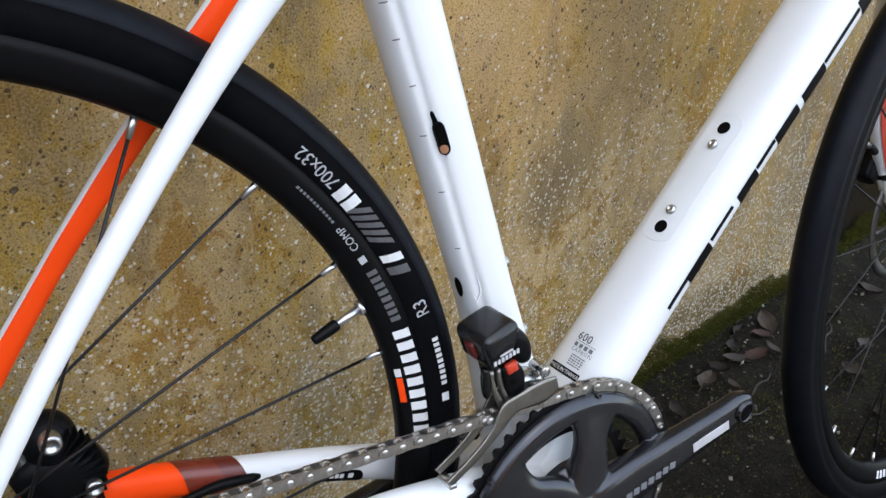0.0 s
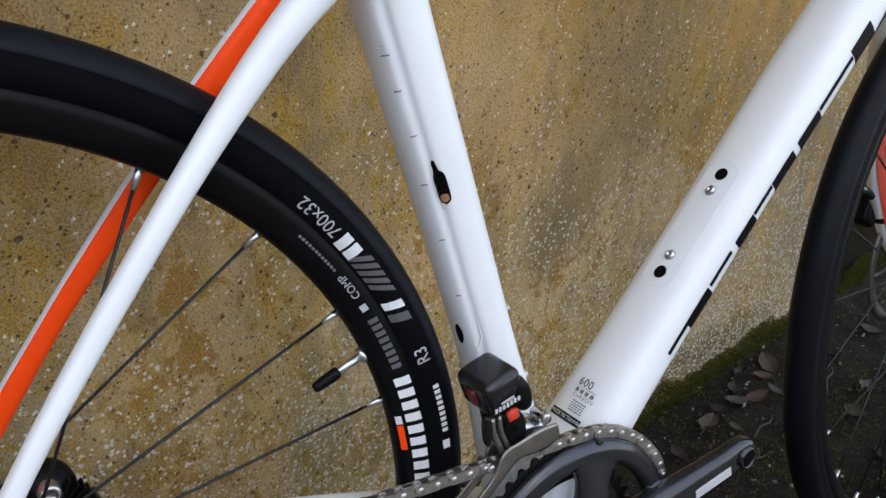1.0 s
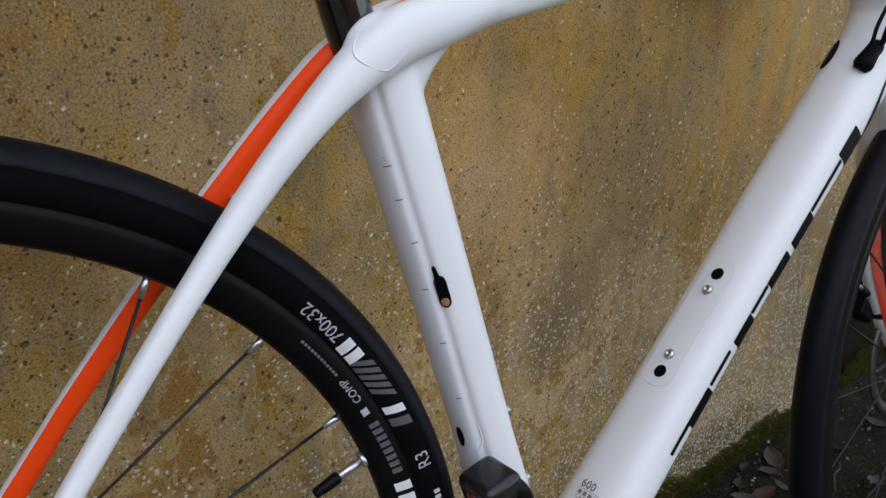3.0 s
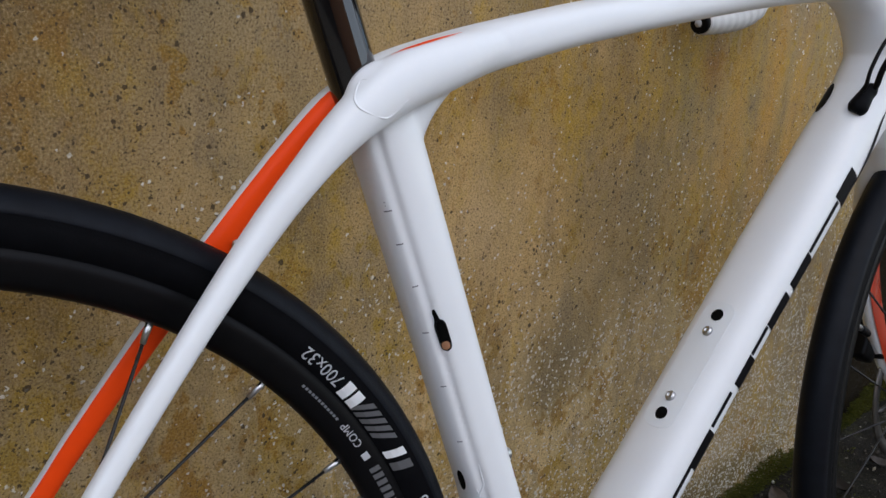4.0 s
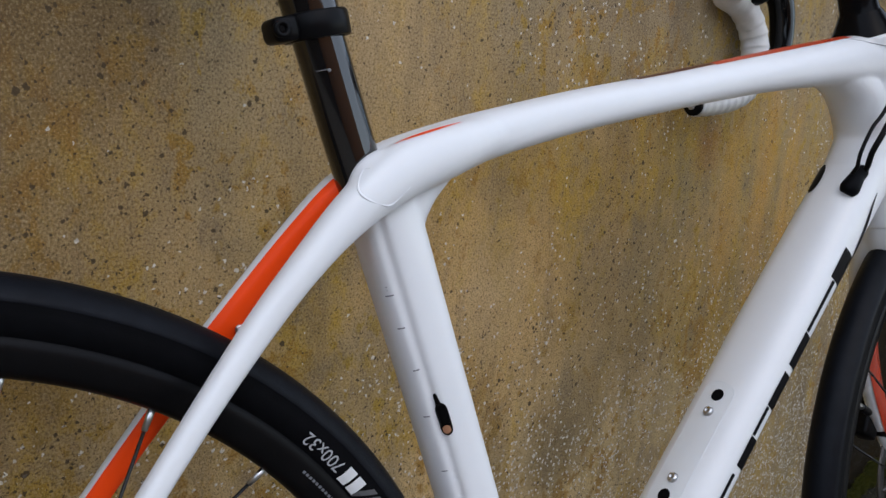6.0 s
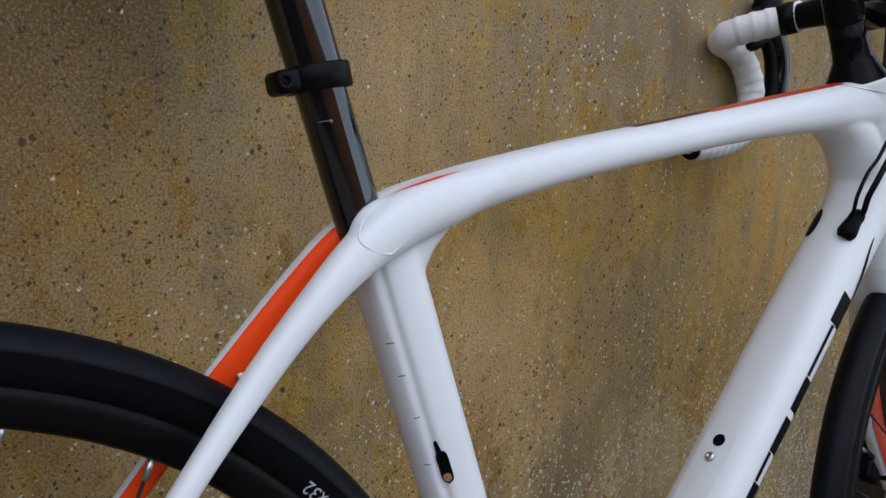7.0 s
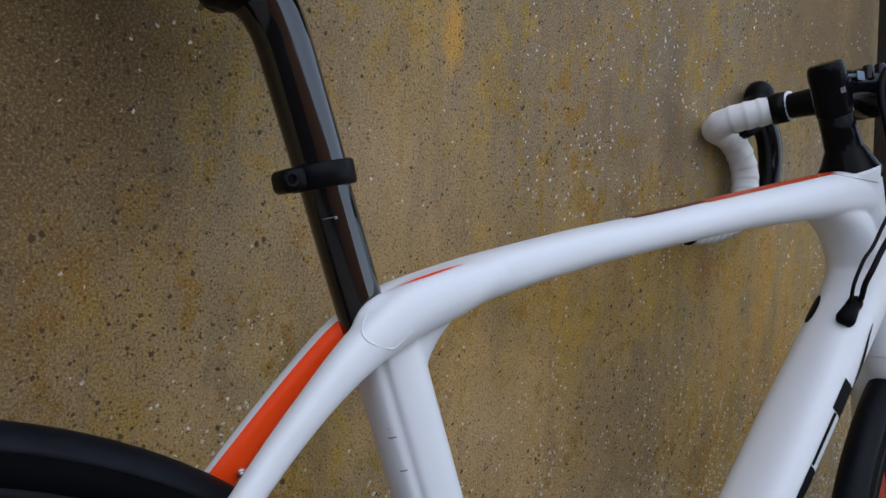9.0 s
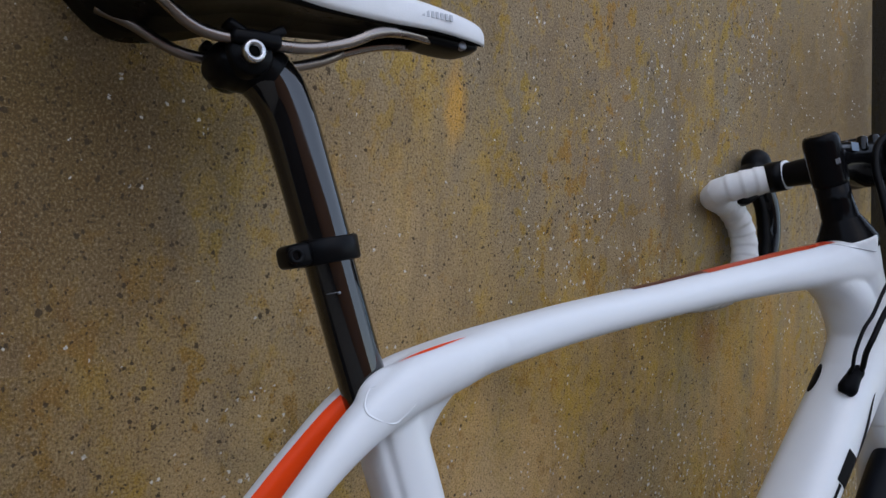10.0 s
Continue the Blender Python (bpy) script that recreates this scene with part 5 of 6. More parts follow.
def make_rear_gear():
    """Sprockets, rear derailleur and the far-side brake."""
    bm = bmesh.new()
    for k in range(11):
        teeth = 11 + 2 * k
        r = 0.0127 * teeth / (2 * math.pi)
        gear(bm, teeth, r, -0.0615 + 0.0036 * k, 0.0017, max(0.016, r - 0.012))
    bmesh.ops.translate(bm, verts=bm.verts[:], vec=(-0.412, 0, 0.08))
    bike_part("sprockets", bm, M_CHAIN, "steel rear sprockets", smooth=False)
    bm = bmesh.new()
    block(bm, (0.040, 0.026, 0.036), pose(-0.425, -0.085, 0.040, 0, 20, 0), 0.008, 3)
    block(bm, (0.020, 0.006, 0.095), pose(-0.420, -0.055, -0.015, 0, -12, 0), 0.003, 2)
    for dz in (0.02, -0.055):
        disc(bm, 0.018, 0.006, Matrix.Translation((-0.425, -0.045, dz)), 24, 0.001)
    bike_part("rear_derailleur", bm, M_SATIN, "black rear derailleur")
    bm = bmesh.new()
    sweep(bm, [(-0.352, 0.060, 0.098, 0.015, 0.016), (-0.338, 0.060, 0.104, 0.018, 0.022), (-0.322, 0.060, 0.098, 0.017, 0.023), (-0.310, 0.060, 0.090, 0.013, 0.016)], 5, 24, 3)
    bmesh.ops.create_uvsphere(bm, u_segments=28, v_segments=18, radius=0.0175, matrix=Matrix.Translation((-0.3325, 0.060, 0.126)) @ Matrix.Diagonal((1.0, 1.0, 1.2, 1)))
    cal = bike_part("rear_brake", bm, M_SATIN, "black disc brake caliper with bright bolts")
    for k in range(11):
        bm = bmesh.new()
        a = math.radians(66 - 10 * k)
        block(bm, (0.016, 0.014, 0.0011), Matrix.Translation((-0.334 + 0.0215 * math.cos(a), 0.050, 0.104 + 0.029 * math.sin(a))) @ pose(0, 0, 0, 0, -math.degrees(a) * 0.8, 0))
        part("cooling_fin", bm, M_SATIN, cal, smooth=False)
    for x, z, r in ((-0.3325, 0.1345, 0.0068), (-0.3140, 0.0950, 0.0055), (-0.3180, 0.0860, 0.004)):
        bm = bmesh.new()
        lathe(bm, [(0.0001, 0.0405), (r * 0.45, 0.0405), (r * 0.5, 0.0385), (r * 0.85, 0.0385), (r, 0.0400), (r, 0.050)], 20, Matrix.Translation((x, 0, z)))
        part("brake_bolt", bm, M_STEEL, cal, "bright steel bolt")
    bm = bmesh.new()
    rod(bm, [(-0.290, 0.040, 0.062), (-0.262, 0.039, 0.064), (-0.240, 0.0385, 0.066), (-0.218, 0.0375, 0.0635), (-0.210, 0.0390, 0.0615)], [0.0026, 0.0026, 0.0036, 0.0034, 0.002], 6, 8)
    part("brake_hose", bm, M_SATIN, cal, "thin black hose")


make_crankset()
make_chain()
make_front_derailleur()
make_rear_gear()


# ---- prints and fittings on the frame ----
TUBE_U = Vector((0.672, 0, 0.741)).normalized()
TUBE_N = Vector((-0.741, 0, 0.672)).normalized()


def tube_stations(stations, s0, s1, axis, count=7):
    """A stretch of a tube between two distances along an axis."""
    s = spline(stations, 12)
    d = [Vector(r[:3]).dot(axis) for r in s]
    return [tuple(float(np.interp(q, d, s[:, k])) for k in range(5)) for q in np.linspace(s0, s1, count)]


def make_down_tube_prints():
    # black lettering edge that wraps round the tube's lower flank
    for s0, s1, lo, hi in [(0.170, 0.198, -5, 1), (0.198, 0.232, -75, 1), (0.2345, 0.267, -5, 1), (0.274, 0.302, -75, 1), (0.303, 0.330, -5, 1),
                           (0.331, 0.364, -75, 1), (0.371, 0.404, -75, 1), (0.405, 0.458, -5, 1), (0.459, 0.491, -75, 8)]:
        bm = bmesh.new()
        band(bm, tube_stations(DOWN_TUBE, s0, s1, TUBE_U), lo, hi, 2.5, 0.0004, FRAME_TREE, 6, 3)
        part("black_print", bm, M_BLACK_PRINT, frame_ob, "black edge of large lettering")
    bm = bmesh.new()
    strip(bm, onto(TUBE_U * 0.52 + Vector((0, -0.03, 0)), TUBE_U, TUBE_N), [(-0.0365, -0.0045, -0.0030), (-0.020, -0.0045, 0.0015), (-0.0015, -0.0010, 0.0050), (0.0215, 0.0062, 0.0095), (0.036, 0.0096, 0.0104)], 4)
    part("black_print", bm, M_BLACK_PRINT, frame_ob, "black edge of large lettering")
    # bottle mount: plate, bolts, plugs
    base = TUBE_U * 0.2710
    fn = onto(base + TUBE_N * 0.03, TUBE_U, (0, 1, 0), 0.0003)
    bm = bmesh.new()
    rows = [(-0.060, -0.004, 0.004), (-0.057, -0.011, 0.011), (-0.050, -0.0145, 0.0145), (-0.02, -0.0145, 0.0145), (0.02, -0.0145, 0.0145), (0.050, -0.0145, 0.0145), (0.057, -0.011, 0.011), (0.060, -0.004, 0.004)]
    strip(bm, fn, rows, 6)
    part("mount_plate", bm, M_WHITE_PLATE, frame_ob, "smooth off-white bottle mount plate")
    bm = bmesh.new()
    up = onto(base + TUBE_N * 0.03, TUBE_U, (0, 1, 0), 0.0002)
    loop = [(u, v) for u, v, _ in rows] + [(u, w) for u, _, w in rows[::-1]] + [(rows[0][0], rows[0][1])]
    rod(bm, [tuple(up(u, v)) for u, v in loop], 0.00028, 4, 6)
    part("plate_edge", bm, M_WHITE_PLATE, frame_ob)
    for u in (-0.0315, 0.0315):
        p = fn(u, -0.0005)
        m = Matrix.Translation(p) @ TUBE_N.to_track_quat("Y", "Z").to_matrix().to_4x4()
        bm = bmesh.new()
        lathe(bm, [(0.0001, 0.0012), (0.0016, 0.0012), (0.0019, 0.0028), (0.0030, 0.0026), (0.0042, 0.0014), (0.0046, 0.0), (0.0001, -0.001)], 20, m)
        part("bottle_bolt", bm, M_STEEL, frame_ob, "domed steel bottle cage bolt")
    for u in (-0.0475, 0.0475):
        bm = bmesh.new()
        oval(bm, onto(base + TUBE_N * 0.03, TUBE_U, (0, 1, 0), 0.0007), u, -0.001, 0.0056, 0.0056, 20)
        part("hole_plug", bm, M_HOLE, frame_ob, "black round hole plug")
    # lettering by the bottom bracket
    top = lambda along, y, lift=0.0004: onto(TUBE_U * along + TUBE_N * 0.03 + Vector((0, y, 0)), (0, -1, 0), TUBE_U, lift, 0.012)
    fn = top(0.1125, 0.0095)
    part("lettering", lettering("600", 0.0098, fn, 1.05), M_BLACK_PRINT, frame_ob, "black number", smooth=False)
    part("rule", patch(bmesh.new(), fn, 0, 0.022, -0.0014, -0.0010, 8, 1), M_GREY_PRINT, frame_ob, smooth=False)
    for k in range(4):
        part("pale_bar", patch(bmesh.new(), fn, 0.001 + 0.0055 * k, 0.0046 + 0.0055 * k, -0.0062, -0.0028, 2, 1), M_GREY_PRINT, frame_ob, smooth=False)
    fn = top(0.1022, 0.0085)
    part("lettering", lettering("CARBON", 0.0046, fn, 1.25), M_GREY_PRINT, frame_ob, "grey letters", smooth=False)
    bm = bmesh.new()
    for k in range(5):
        for j in range(5):
            patch(bm, fn, 0.004 + 0.0030 * j, 0.0065 + 0.0030 * j - 0.0005 * (k % 2), -0.0036 - 0.0020 * k, -0.0026 - 0.0020 * k, 1, 1)
    tagged(part("fine_print", bm, M_GREY_PRINT, frame_ob, "fine print as small bars", smooth=False), kind="stuff")
    part("black_label", patch(bmesh.new(), top(0.0844, 0.0205), 0, 0.034, -0.0031, 0.0031, 12, 3), M_BLACK_PRINT, frame_ob, "black origin label", smooth=False)
    part("lettering", lettering("MADE IN TAIWAN", 0.0048, top(0.0828, 0.0196, 0.0009), 0.90), M_WHITE_PRINT, frame_ob, "white letters on the label", smooth=False)
    # cable port and cables
    bm = bmesh.new()
    rod(bm, [(0.3360, -0.0180, 0.4188), (0.3385, -0.0195, 0.4230), (0.3430, -0.0200, 0.4280), (0.3490, -0.0200, 0.4335), (0.3545, -0.0200, 0.4378), (0.3580, -0.0180, 0.4400)], [0.006, 0.0086, 0.0080, 0.0068, 0.0068, 0.0045], 6, 20)
    me = fused(bm, 0.0010, 3)
    me.materials.append(M_RUBBER)
    part("cable_port", me, None, frame_ob, "black rubber cable port")
    for pts, r in (([(0.3385, -0.0220, 0.4370), (0.3370, -0.0270, 0.4430), (0.3375, -0.0300, 0.4560), (0.3480, -0.0330, 0.4760), (0.3615, -0.0350, 0.4895), (0.3834, -0.0360, 0.5146), (0.425, -0.044, 0.565), (0.452, -0.040, 0.618)], 0.0017),
                   ([(0.3530, -0.0220, 0.4360), (0.3525, -0.0270, 0.4420), (0.3510, -0.0320, 0.4548), (0.3555, -0.0370, 0.4685), (0.3735, -0.0400, 0.4919), (0.410, -0.046, 0.530), (0.445, -0.052, 0.575), (0.470, -0.050, 0.620)], 0.0026)):
        bm = bmesh.new()
        rod(bm, pts, r, 8, 10)
        part("cable", bm, M_SATIN, frame_ob, "thin black cable")
    bm = bmesh.new()
    oval(bm, onto(TUBE_U * 0.5515 + TUBE_N * 0.04, TUBE_U, (0, 1, 0), 0.0005), 0.0, 0.0165, 0.0165, 0.0062, 28, 0, 3)
    part("black_oval", bm, M_BLACK_PRINT, frame_ob, "black printed oval")
    # seam of the headset cover
    bm = bmesh.new()
    rod(bm, [tuple((FRAME_TREE.ray_cast(Vector((q[0], -0.2, q[2])), Vector((0, 1, 0)))[0] or Vector(q))) for q in ((0.3312, -0.026, 0.5551), (0.3426, -0.028, 0.5544), (0.3584, -0.029, 0.5507), (0.3817, -0.028, 0.5471), (0.4034, -0.026, 0.547))], 0.0004, 6, 6)
    part("headset_seam", bm, M_GREY_PRINT, frame_ob)


def make_seat_tube_prints():
    su = Vector((-0.282, 0, 0.959)).normalized()
    for x, z, w in [(-0.1248, 0.3788, 1), (-0.1178, 0.3579, 1), (-0.1083, 0.3304, 1), (-0.1006, 0.2988, 0.8), (-0.0886, 0.2607, 0.8), (-0.0767, 0.2194, 0.7)]:
        bm = bmesh.new()
        fn = onto((x, -0.02, z), (0.959, 0, 0.282), (-0.282, 0, 0.959))
        patch(bm, fn, -0.0016 * w, 0.0016 * w, -0.0004, 0.0004, 4, 1)
        part("height_tick", bm, M_GREY_PRINT, frame_ob, smooth=False)
    bm = bmesh.new()
    fn = onto((-0.138, -0.02, 0.3795), (0.959, 0, 0.282), (-0.282, 0, 0.959))
    for k in range(2):
        patch(bm, fn, -0.001, 0.0022, -0.0015 + 0.0022 * k, -0.0005 + 0.0022 * k, 2, 1)
    part("pale_bar", bm, M_PALE_PRINT, frame_ob, smooth=False)
    # wire port in the furrow
    mid = Vector((-0.0915, -0.0180, 0.2985))
    fn = onto(mid, su, (-0.959, 0, -0.282), 0.0012)
    bm = bmesh.new()
    strip(bm, fn, [(-0.0125, -0.0006, 0.0006), (-0.0110, -0.0020, 0.0020), (-0.006, -0.0023, 0.0023), (0.004, -0.0022, 0.0023), (0.0085, -0.0020, 0.0022), (0.0095, -0.0005, 0.0020), (0.016, 0.0005, 0.0020), (0.0175, 0.0008, 0.0014)], 4)
    port = part("wire_port", bm, M_HOLE, frame_ob, "black slotted wire port")
    bm = bmesh.new()
    rod(bm, [tuple(fn(u, v)) for u, v in ((-0.0125, 0), (-0.0100, -0.0023), (-0.002, -0.0025), (0.007, -0.0022), (0.0095, 0.0), (0.007, 0.0023), (-0.002, 0.0025), (-0.010, 0.0023), (-0.0125, 0))], 0.0006, 4, 6)
    part("port_rim", bm, M_SATIN, frame_ob, "black rubber rim")
    bm = bmesh.new()
    oval(bm, onto(mid, su, (-0.959, 0, -0.282), 0.0019), -0.0083, 0.0, 0.0030, 0.0018, 16)
    part("copper_plug", bm, plain("copper", (0.45, 0.22, 0.12), 0.4, 0.3), frame_ob, "copper-brown plug in the port")
    bm = bmesh.new()
    oval(bm, onto((-0.0800, -0.0045, 0.1840), su, (0, 1, 0), 0.0006), 0, 0.0, 0.0085, 0.0036, 20, -0.10)
    part("drain_hole", bm, M_HOLE, frame_ob, "black oval hole")
    for x, z in ((-0.0215, 0.1955), (-0.0125, 0.1350)):
        hit, nor, _, _ = FRAME_TREE.find_nearest(Vector((x, 0, z)))
        m = Matrix.Translation(hit) @ Vector((0.959, 0, 0.282)).to_track_quat("Y", "Z").to_matrix().to_4x4()
        bm = bmesh.new()
        lathe(bm, [(0.0055, -0.001), (0.0055, 0.0008), (0.0044, 0.0012), (0.0044, 0.0040), (0.0034, 0.0052), (0.0001, 0.0052)], 18, m)
        part("bottle_bolt", bm, M_STEEL, frame_ob, "steel bottle cage bolt")
    bm = bmesh.new()
    rim = onto((0, -0.03, 0), (1, 0, 0), (0, 0, 1), 0.0)
    rod(bm, [tuple(rim(x, z)) for x, z in ((-0.0645, 0.2010), (-0.0625, 0.1930), (-0.0606, 0.1848), (-0.0630, 0.1770), (-0.0700, 0.1752), (-0.0775, 0.1785))], [0.0002, 0.0006, 0.0008, 0.0008, 0.0007, 0.0002], 5, 8)
    part("cover_edge", bm, M_WHITE, frame_ob, "raised white edge of a cover strip")
    bm = patch(bmesh.new(), onto((-0.0300, -0.012, 0.1824), su, (-0.959, 0, -0.282), 0.0005), -0.004, 0.004, -0.0008, 0.0008, 6, 2)
    part("red_mark", bm, M_RED, frame_ob, smooth=False)


def make_top_tube_prints():
    x_ax = Vector((1, 0, 0))
    bm = bmesh.new()
    line = spline([(-0.1227, -0.0187, 0.4691, 0.0001), (-0.1130, -0.0200, 0.4730, 0.0014), (-0.1022, -0.0204, 0.4761, 0.0019), (-0.0890, -0.0195, 0.4797, 0.0015), (-0.0730, -0.0180, 0.4830, 0.0001)], 5)
    g = []
    for x, y, z, w in line:
        row = []
        for k in (-1, -0.3, 0.3, 1):
            hit, nor, _, _ = FRAME_TREE.find_nearest(Vector((x, y + 0.7 * w * k, z + 0.75 * w * k)))
            row.append(bm.verts.new(hit + nor * 0.0004))
        g.append(row)
    for p, q in zip(g, g[1:]):
        for j in range(3):
            bm.faces.new((p[j], q[j], q[j + 1], p[j + 1]))
    part("red_flash", bm, M_ORANGE, frame_ob, "thin orange flash")
    for x0, x1, lo, mat, lab in ((0.092, 0.175, 72, M_MAROON, "dark maroon paint on the top tube"), (0.1752, 0.350, 68, M_RED, "red paint on the top tube")):
        bm = bmesh.new()
        band(bm, tube_stations(TOP_TUBE, x0, x1, x_ax, 8), lo, 120, 2.3, 0.0004, FRAME_TREE, 8, 3)
        part("top_stripe", bm, mat, frame_ob, lab)
    # raised badge plate on the seat cluster
    pts = [(-0.1420, 0.4560), (-0.1458, 0.4546), (-0.1525, 0.4455), (-0.1499, 0.4395), (-0.1358, 0.4344), (-0.1284, 0.4373), (-0.1200, 0.4440)]
    fn = onto((0, -0.03, 0), (1, 0, 0), (0, 0, 1), 0.0)
    bm = bmesh.new()
    rod(bm, [tuple(fn(x, z)) for x, z in pts], [0.0002, 0.0004, 0.0007, 0.0007, 0.0007, 0.0004, 0.0002], 5, 8)
    part("badge_edge", bm, M_WHITE, frame_ob, "raised white edge of a cover plate")


def make_chainstay_paint():
    st = [(-0.380, 0.0655, 0.0765, 0.009, 0.0125), (-0.301, 0.058, 0.078, 0.0105, 0.0115), (-0.230, 0.051, 0.0635, 0.0105, 0.0120), (-0.170, 0.043, 0.0515, 0.0105, 0.0125), (-0.109, 0.035, 0.0350, 0.012, 0.014)]
    ax = Vector((1, 0, 0))
    for x0, x1, mat, lab in ((-0.375, -0.2450, M_ORANGE, "orange paint on the chainstay"), (-0.2462, -0.2190, plain("rust_paint", (0.15, 0.020, 0.009), 0.3, 0, 0.05, 30, 0, 0.3), "rust-red paint on the chainstay"), (-0.2202, -0.2050, M_MAROON, "dark maroon paint on the chainstay")):
        bm = bmesh.new()
        band(bm, tube_stations(st, x0, x1, ax, 6), -110, 120, 2.3, 0.0005 + 0.004 * (x0 + 0.375), FRAME_TREE, 12, 3, -0.024)
        part("stay_paint", bm, mat, frame_ob, lab)
    u = Vector((0.966, 0, -0.26)).normalized()
    v = Vector((0.26, 0, 0.966)).normalized()
    fn = onto((-0.157, 0.03, 0.0425), u, v, 0.0006, 0.022)
    bm = bmesh.new()
    strip(bm, fn, [(-0.0215, -0.0010, 0.0010), (-0.0205, -0.0035, 0.0035), (-0.0165, -0.0062, 0.0062), (0, -0.0064, 0.0064), (0.0165, -0.0062, 0.0062), (0.0205, -0.0035, 0.0035), (0.0215, -0.0010, 0.0010)], 6)
    part("sensor_label", bm, M_BLACK_PRINT, frame_ob, "black oval sensor label")
    fn = onto((-0.157, 0.03, 0.0425), u, v, 0.0010, 0.022)
    for k in range(5):
        part("pale_bar", patch(bmesh.new(), fn, -0.012 + 0.0038 * k, -0.0090 + 0.0038 * k, 0.0000, 0.0036, 2, 1), M_WHITE_PRINT, frame_ob, smooth=False)
    part("pale_bar", patch(bmesh.new(), fn, 0.0095, 0.0135, 0.0000, 0.0040, 2, 1), M_WHITE_PRINT, frame_ob, smooth=False)
    part("lettering", lettering("ready", 0.0052, onto((-0.157, 0.03, 0.0425), u, v, 0.0010, 0.022)), M_WHITE_PRINT, frame_ob, "small white letters", smooth=False).data.transform(Matrix.Translation(u * -0.004 - v * 0.0042))


make_down_tube_prints()
make_seat_tube_prints()
make_top_tube_prints()
make_chainstay_paint()


# ---- the ground's litter ----
def leaf_mesh(name, mat, length, width, curl, seed):
    rnd = random.Random(seed)
    bm = bmesh.new()
    g = []
    for i in range(9):
        t = i / 8
        w = width * math.sin(math.pi * min(1, t * 0.93 + 0.05)) ** 0.8 * (1 + 0.25 * (rnd.random() - 0.5))
        row = []
        for k in (-1, -0.5, 0, 0.5, 1):
            row.append(bm.verts.new(((t - 0.5) * length, k * w, 0.004 + curl * (abs(k) ** 1.6 * 0.5 + (t - 0.5) ** 2) * width + 0.0015 * rnd.random())))
        g.append(row)
    for a, b in zip(g, g[1:]):
        for j in range(4):
            bm.faces.new((a[j], b[j], b[j + 1], a[j + 1]))
    rod(bm, [(-length * 0.7, 0, 0.003), (-length * 0.48, 0, 0.005), (length * 0.35, 0, 0.0055)], [0.0007, 0.0009, 0.0004], 3, 5)
    return to_mesh(name, bm, mat)


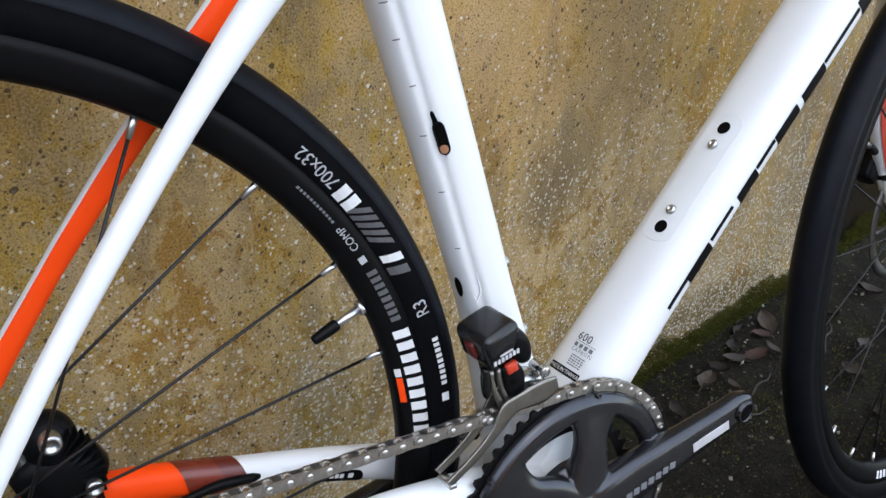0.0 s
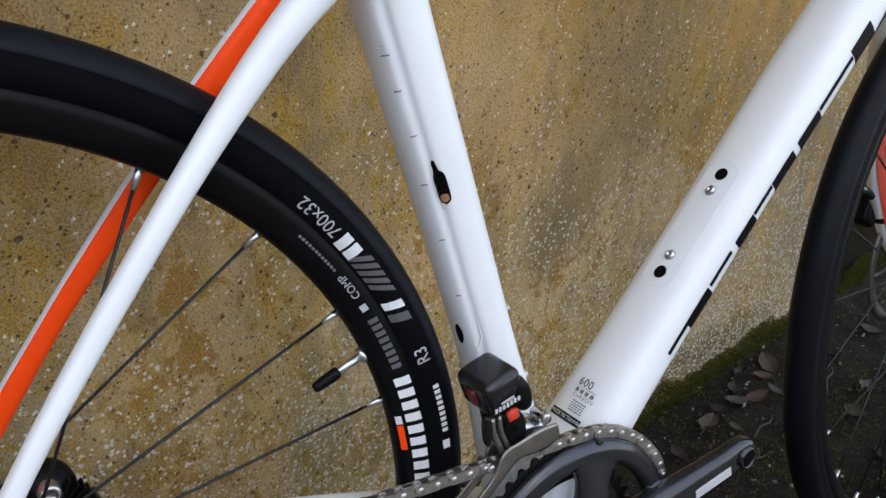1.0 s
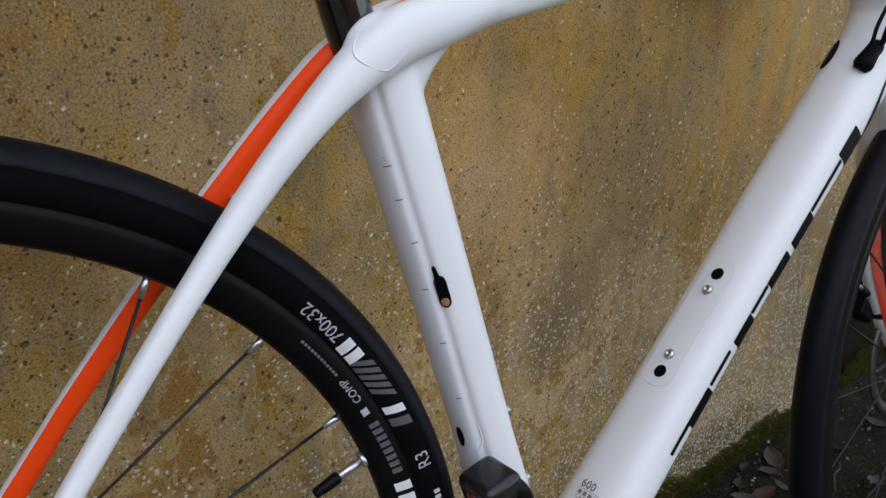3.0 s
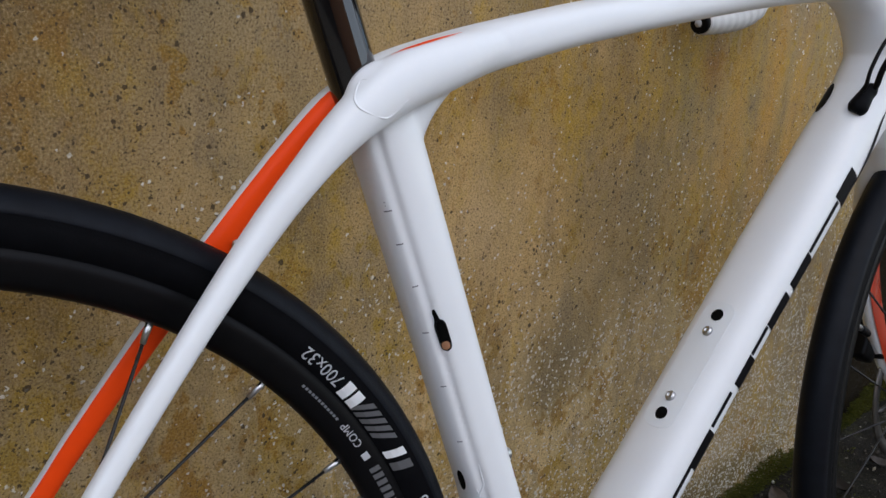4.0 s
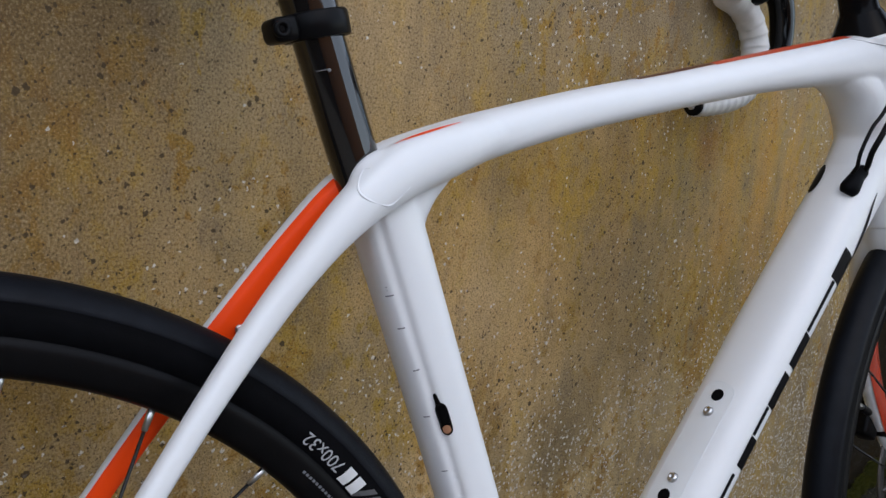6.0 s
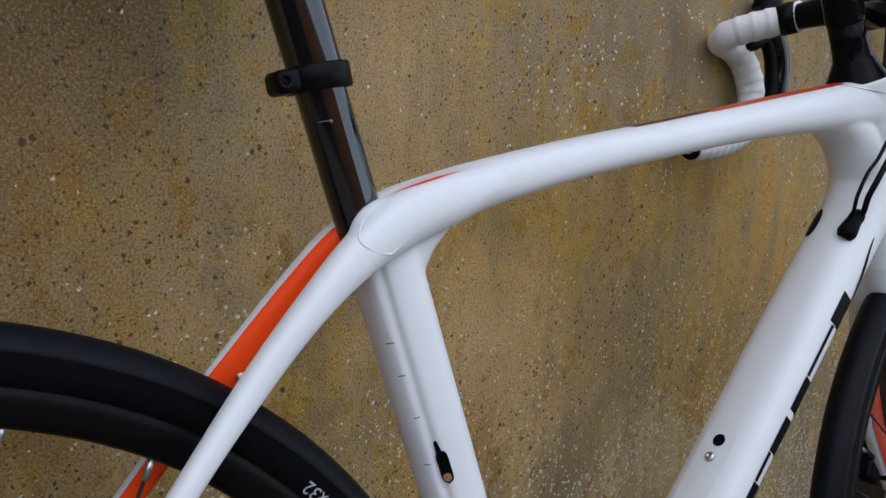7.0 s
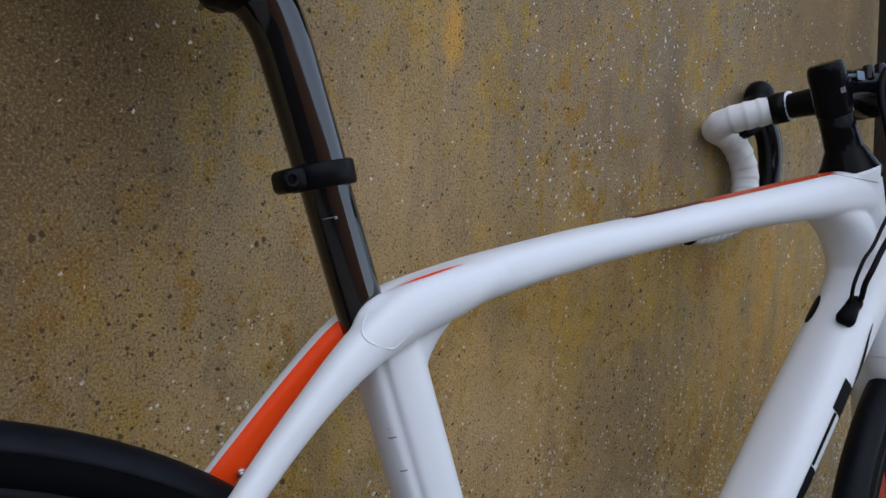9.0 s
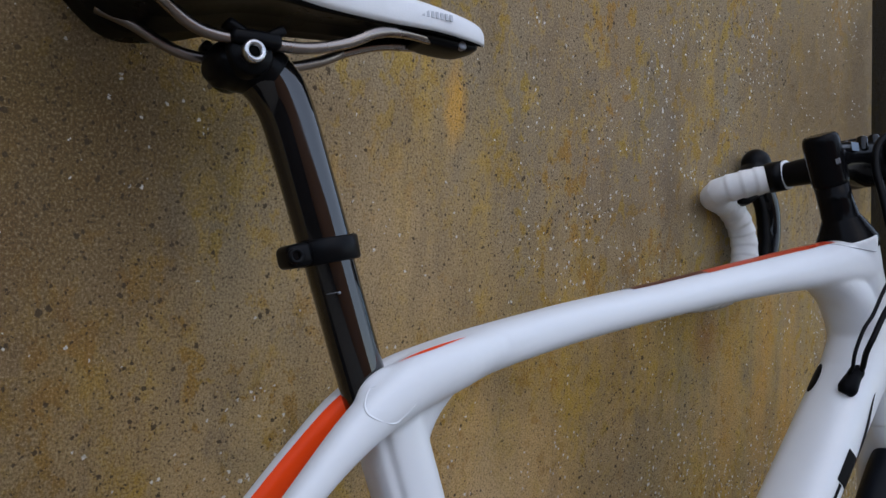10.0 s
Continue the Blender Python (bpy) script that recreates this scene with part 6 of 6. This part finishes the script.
def make_litter():
    rnd = random.Random(7)
    kinds = [("tan", (0.058, 0.043, 0.030)), ("grey_brown", (0.042, 0.034, 0.028)), ("rust", (0.045, 0.021, 0.012)), ("dark", (0.018, 0.013, 0.009))]
    mats = [plain("leaf_" + n, c, 0.8, 0, 0.35, 90, 0.5) for n, c in kinds]
    words = {"tan": "dry tan leaf curled on the soil", "grey_brown": "dry grey-brown leaf on the soil", "rust": "dry rust-brown leaf on the soil", "dark": "dark rotting leaf on the soil"}
    spots = [(0.534, 0.255, 0.055, 0, 20), (0.615, 0.275, 0.045, 1, 150), (0.655, 0.265, 0.050, 2, -10), (0.745, 0.315, 0.060, 0, 60), (0.690, 0.262, 0.040, 1, 100), (0.835, 0.200, 0.050, 1, 10), (0.750, 0.160, 0.055, 1, 70),
             (0.500, 0.190, 0.035, 3, 30), (0.790, 0.300, 0.045, 2, 140), (0.870, 0.290, 0.05, 3, 80), (0.930, 0.200, 0.05, 0, 0), (0.610, 0.180, 0.03, 3, 200), (0.700, 0.090, 0.035, 3, 45), (1.000, 0.300, 0.05, 1, 120), (0.440, 0.230, 0.04, 3, 75), (1.05, 0.12, 0.05, 3, 15),
             (0.575, 0.268, 0.040, 3, 110), (0.640, 0.298, 0.045, 3, 35), (0.705, 0.300, 0.045, 2, 165), (0.560, 0.230, 0.030, 0, 80), (0.680, 0.322, 0.035, 3, 15), (0.770, 0.270, 0.040, 3, 95)]
    for i, (x, y, size, kind, turn) in enumerate(spots):
        me = leaf_mesh("dead_leaf", mats[kind], size * 0.85, size * 0.24, 0.7 + 0.9 * rnd.random(), i)
        ob = new("dead_leaf", me)
        ob.matrix_world = pose(x, y, -0.001, rnd.uniform(-16, 16), rnd.uniform(-12, 12), turn)
        tagged(ob, words[kinds[kind][0]], "leaf", "dead leaves along the wall foot")
    for i, (x, y, length, turn) in enumerate([(0.52, 0.17, 0.09, -5), (0.60, 0.21, 0.07, 15), (0.80, 0.24, 0.10, 30)]):
        bm = bmesh.new()
        rod(bm, [(-length / 2, 0, 0), (-length * 0.1, length * 0.05, 0.004), (length * 0.2, -length * 0.02, 0.002), (length / 2, length * 0.04, 0.001)], [0.0012, 0.0016, 0.0013, 0.0007], 4, 7)
        ob = part("twig", bm, mats[1])
        ob.matrix_world = pose(x, y, 0.006, 0, 0, turn)
        tagged(ob, "thin dry twig lying on the soil", "twig", "twigs along the wall foot")
    # grit and crumbs
    bm = bmesh.new()
    for i in range(2600):
        x, y = rnd.uniform(0.15, 1.7), rnd.uniform(-0.35, 0.42)
        if y > 0.225 + 0.1783 * x or (abs(y - 0.0) < 0.03 and x < 0.75):
            continue
        r = 0.0009 + 0.0042 * rnd.random() ** 4
        m = pose(x, y, r * 0.3 + 0.002, rnd.uniform(0, 360), rnd.uniform(0, 360), 0) @ Matrix.Diagonal((r, r * rnd.uniform(0.6, 1), r * rnd.uniform(0.5, 0.9), 1))
        vs = [bm.verts.new(m @ Vector(p)) for p in ((1, 0, 0), (-1, 0, 0), (0, 1, 0), (0, -1, 0), (0, 0, 1), (0, 0, -1))]
        for a, b, c in ((0, 2, 4), (2, 1, 4), (1, 3, 4), (3, 0, 4), (2, 0, 5), (1, 2, 5), (3, 1, 5), (0, 3, 5)):
            bm.faces.new((vs[a], vs[b], vs[c]))
    n = Nodes("grit", 0.85)
    isl = n.t.nodes.new("ShaderNodeNewGeometry").outputs["Random Per Island"]
    n.out("Base Color", n.ramp(isl, (0.0, (0.03, 0.024, 0.016)), (0.6, (0.10, 0.085, 0.06)), (0.9, (0.30, 0.27, 0.21)), (1.0, (0.48, 0.45, 0.38))))
    tagged(part("grit", bm, n.mat, smooth=False), "loose grit and crumbs of stone on the soil", "grit", kind="stuff")
    # moss along the wall's foot and in cushions on the soil
    verts, faces = [], []

    def tuft(p, up, size):
        for _ in range(3):
            a = rnd.uniform(0, 6.28)
            side = Vector((math.cos(a), math.sin(a), 0)) * size * 0.22
            tip = p + up * size * rnd.uniform(0.6, 1.2) + Vector((rnd.uniform(-1, 1), rnd.uniform(-1, 1), 0)) * size * 0.45
            k = len(verts)
            verts.extend([tuple(p - side), tuple(p + side), tuple(tip)])
            faces.append((k, k + 1, k + 2))
    wm = WALL_M
    for i in range(22000):
        u = rnd.uniform(0.25, 1.75)
        edge = 0.020 + 0.038 * max(0, noise.noise((u * 7, 0, 2)) + 0.25) + 0.016 * noise.noise((u * 40, 1, 0))
        h = rnd.random() ** 1.4 * max(0.004, edge)
        out = max(0.15, 1 - h / 0.06) * 0.018 * rnd.random()
        tuft(wm @ Vector((u, -0.001 - out, h)), Vector((0.0, -0.8, 0.45)), rnd.uniform(0.003, 0.0065))
    for i in range(16000):
        x, y = rnd.uniform(0.15, 1.5), rnd.uniform(-0.3, 0.36)
        if noise.noise((x * 9, y * 9, 5)) < 0.02 or y > 0.22 + 0.1783 * x or (abs(y) < 0.03 and x < 0.8):
            continue
        tuft(Vector((x, y, 0.001)), Vector((0, 0, 1)), rnd.uniform(0.002, 0.005))
    me = bpy.data.meshes.new("moss")
    me.from_pydata(verts, [], faces)
    n = Nodes("moss", 0.8, spec=0.2)
    isl = n.t.nodes.new("ShaderNodeNewGeometry").outputs["Random Per Island"]
    n.out("Base Color", n.mix(n.noise(14, 4), n.ramp(isl, (0, (0.030, 0.042, 0.006)), (1, (0.12, 0.145, 0.018))), n.ramp(isl, (0, (0.05, 0.047, 0.009)), (1, (0.16, 0.14, 0.022)))))
    me.materials.append(n.mat)
    tagged(new("moss", me), "green moss along the foot of the wall", "moss", kind="stuff")


make_litter()
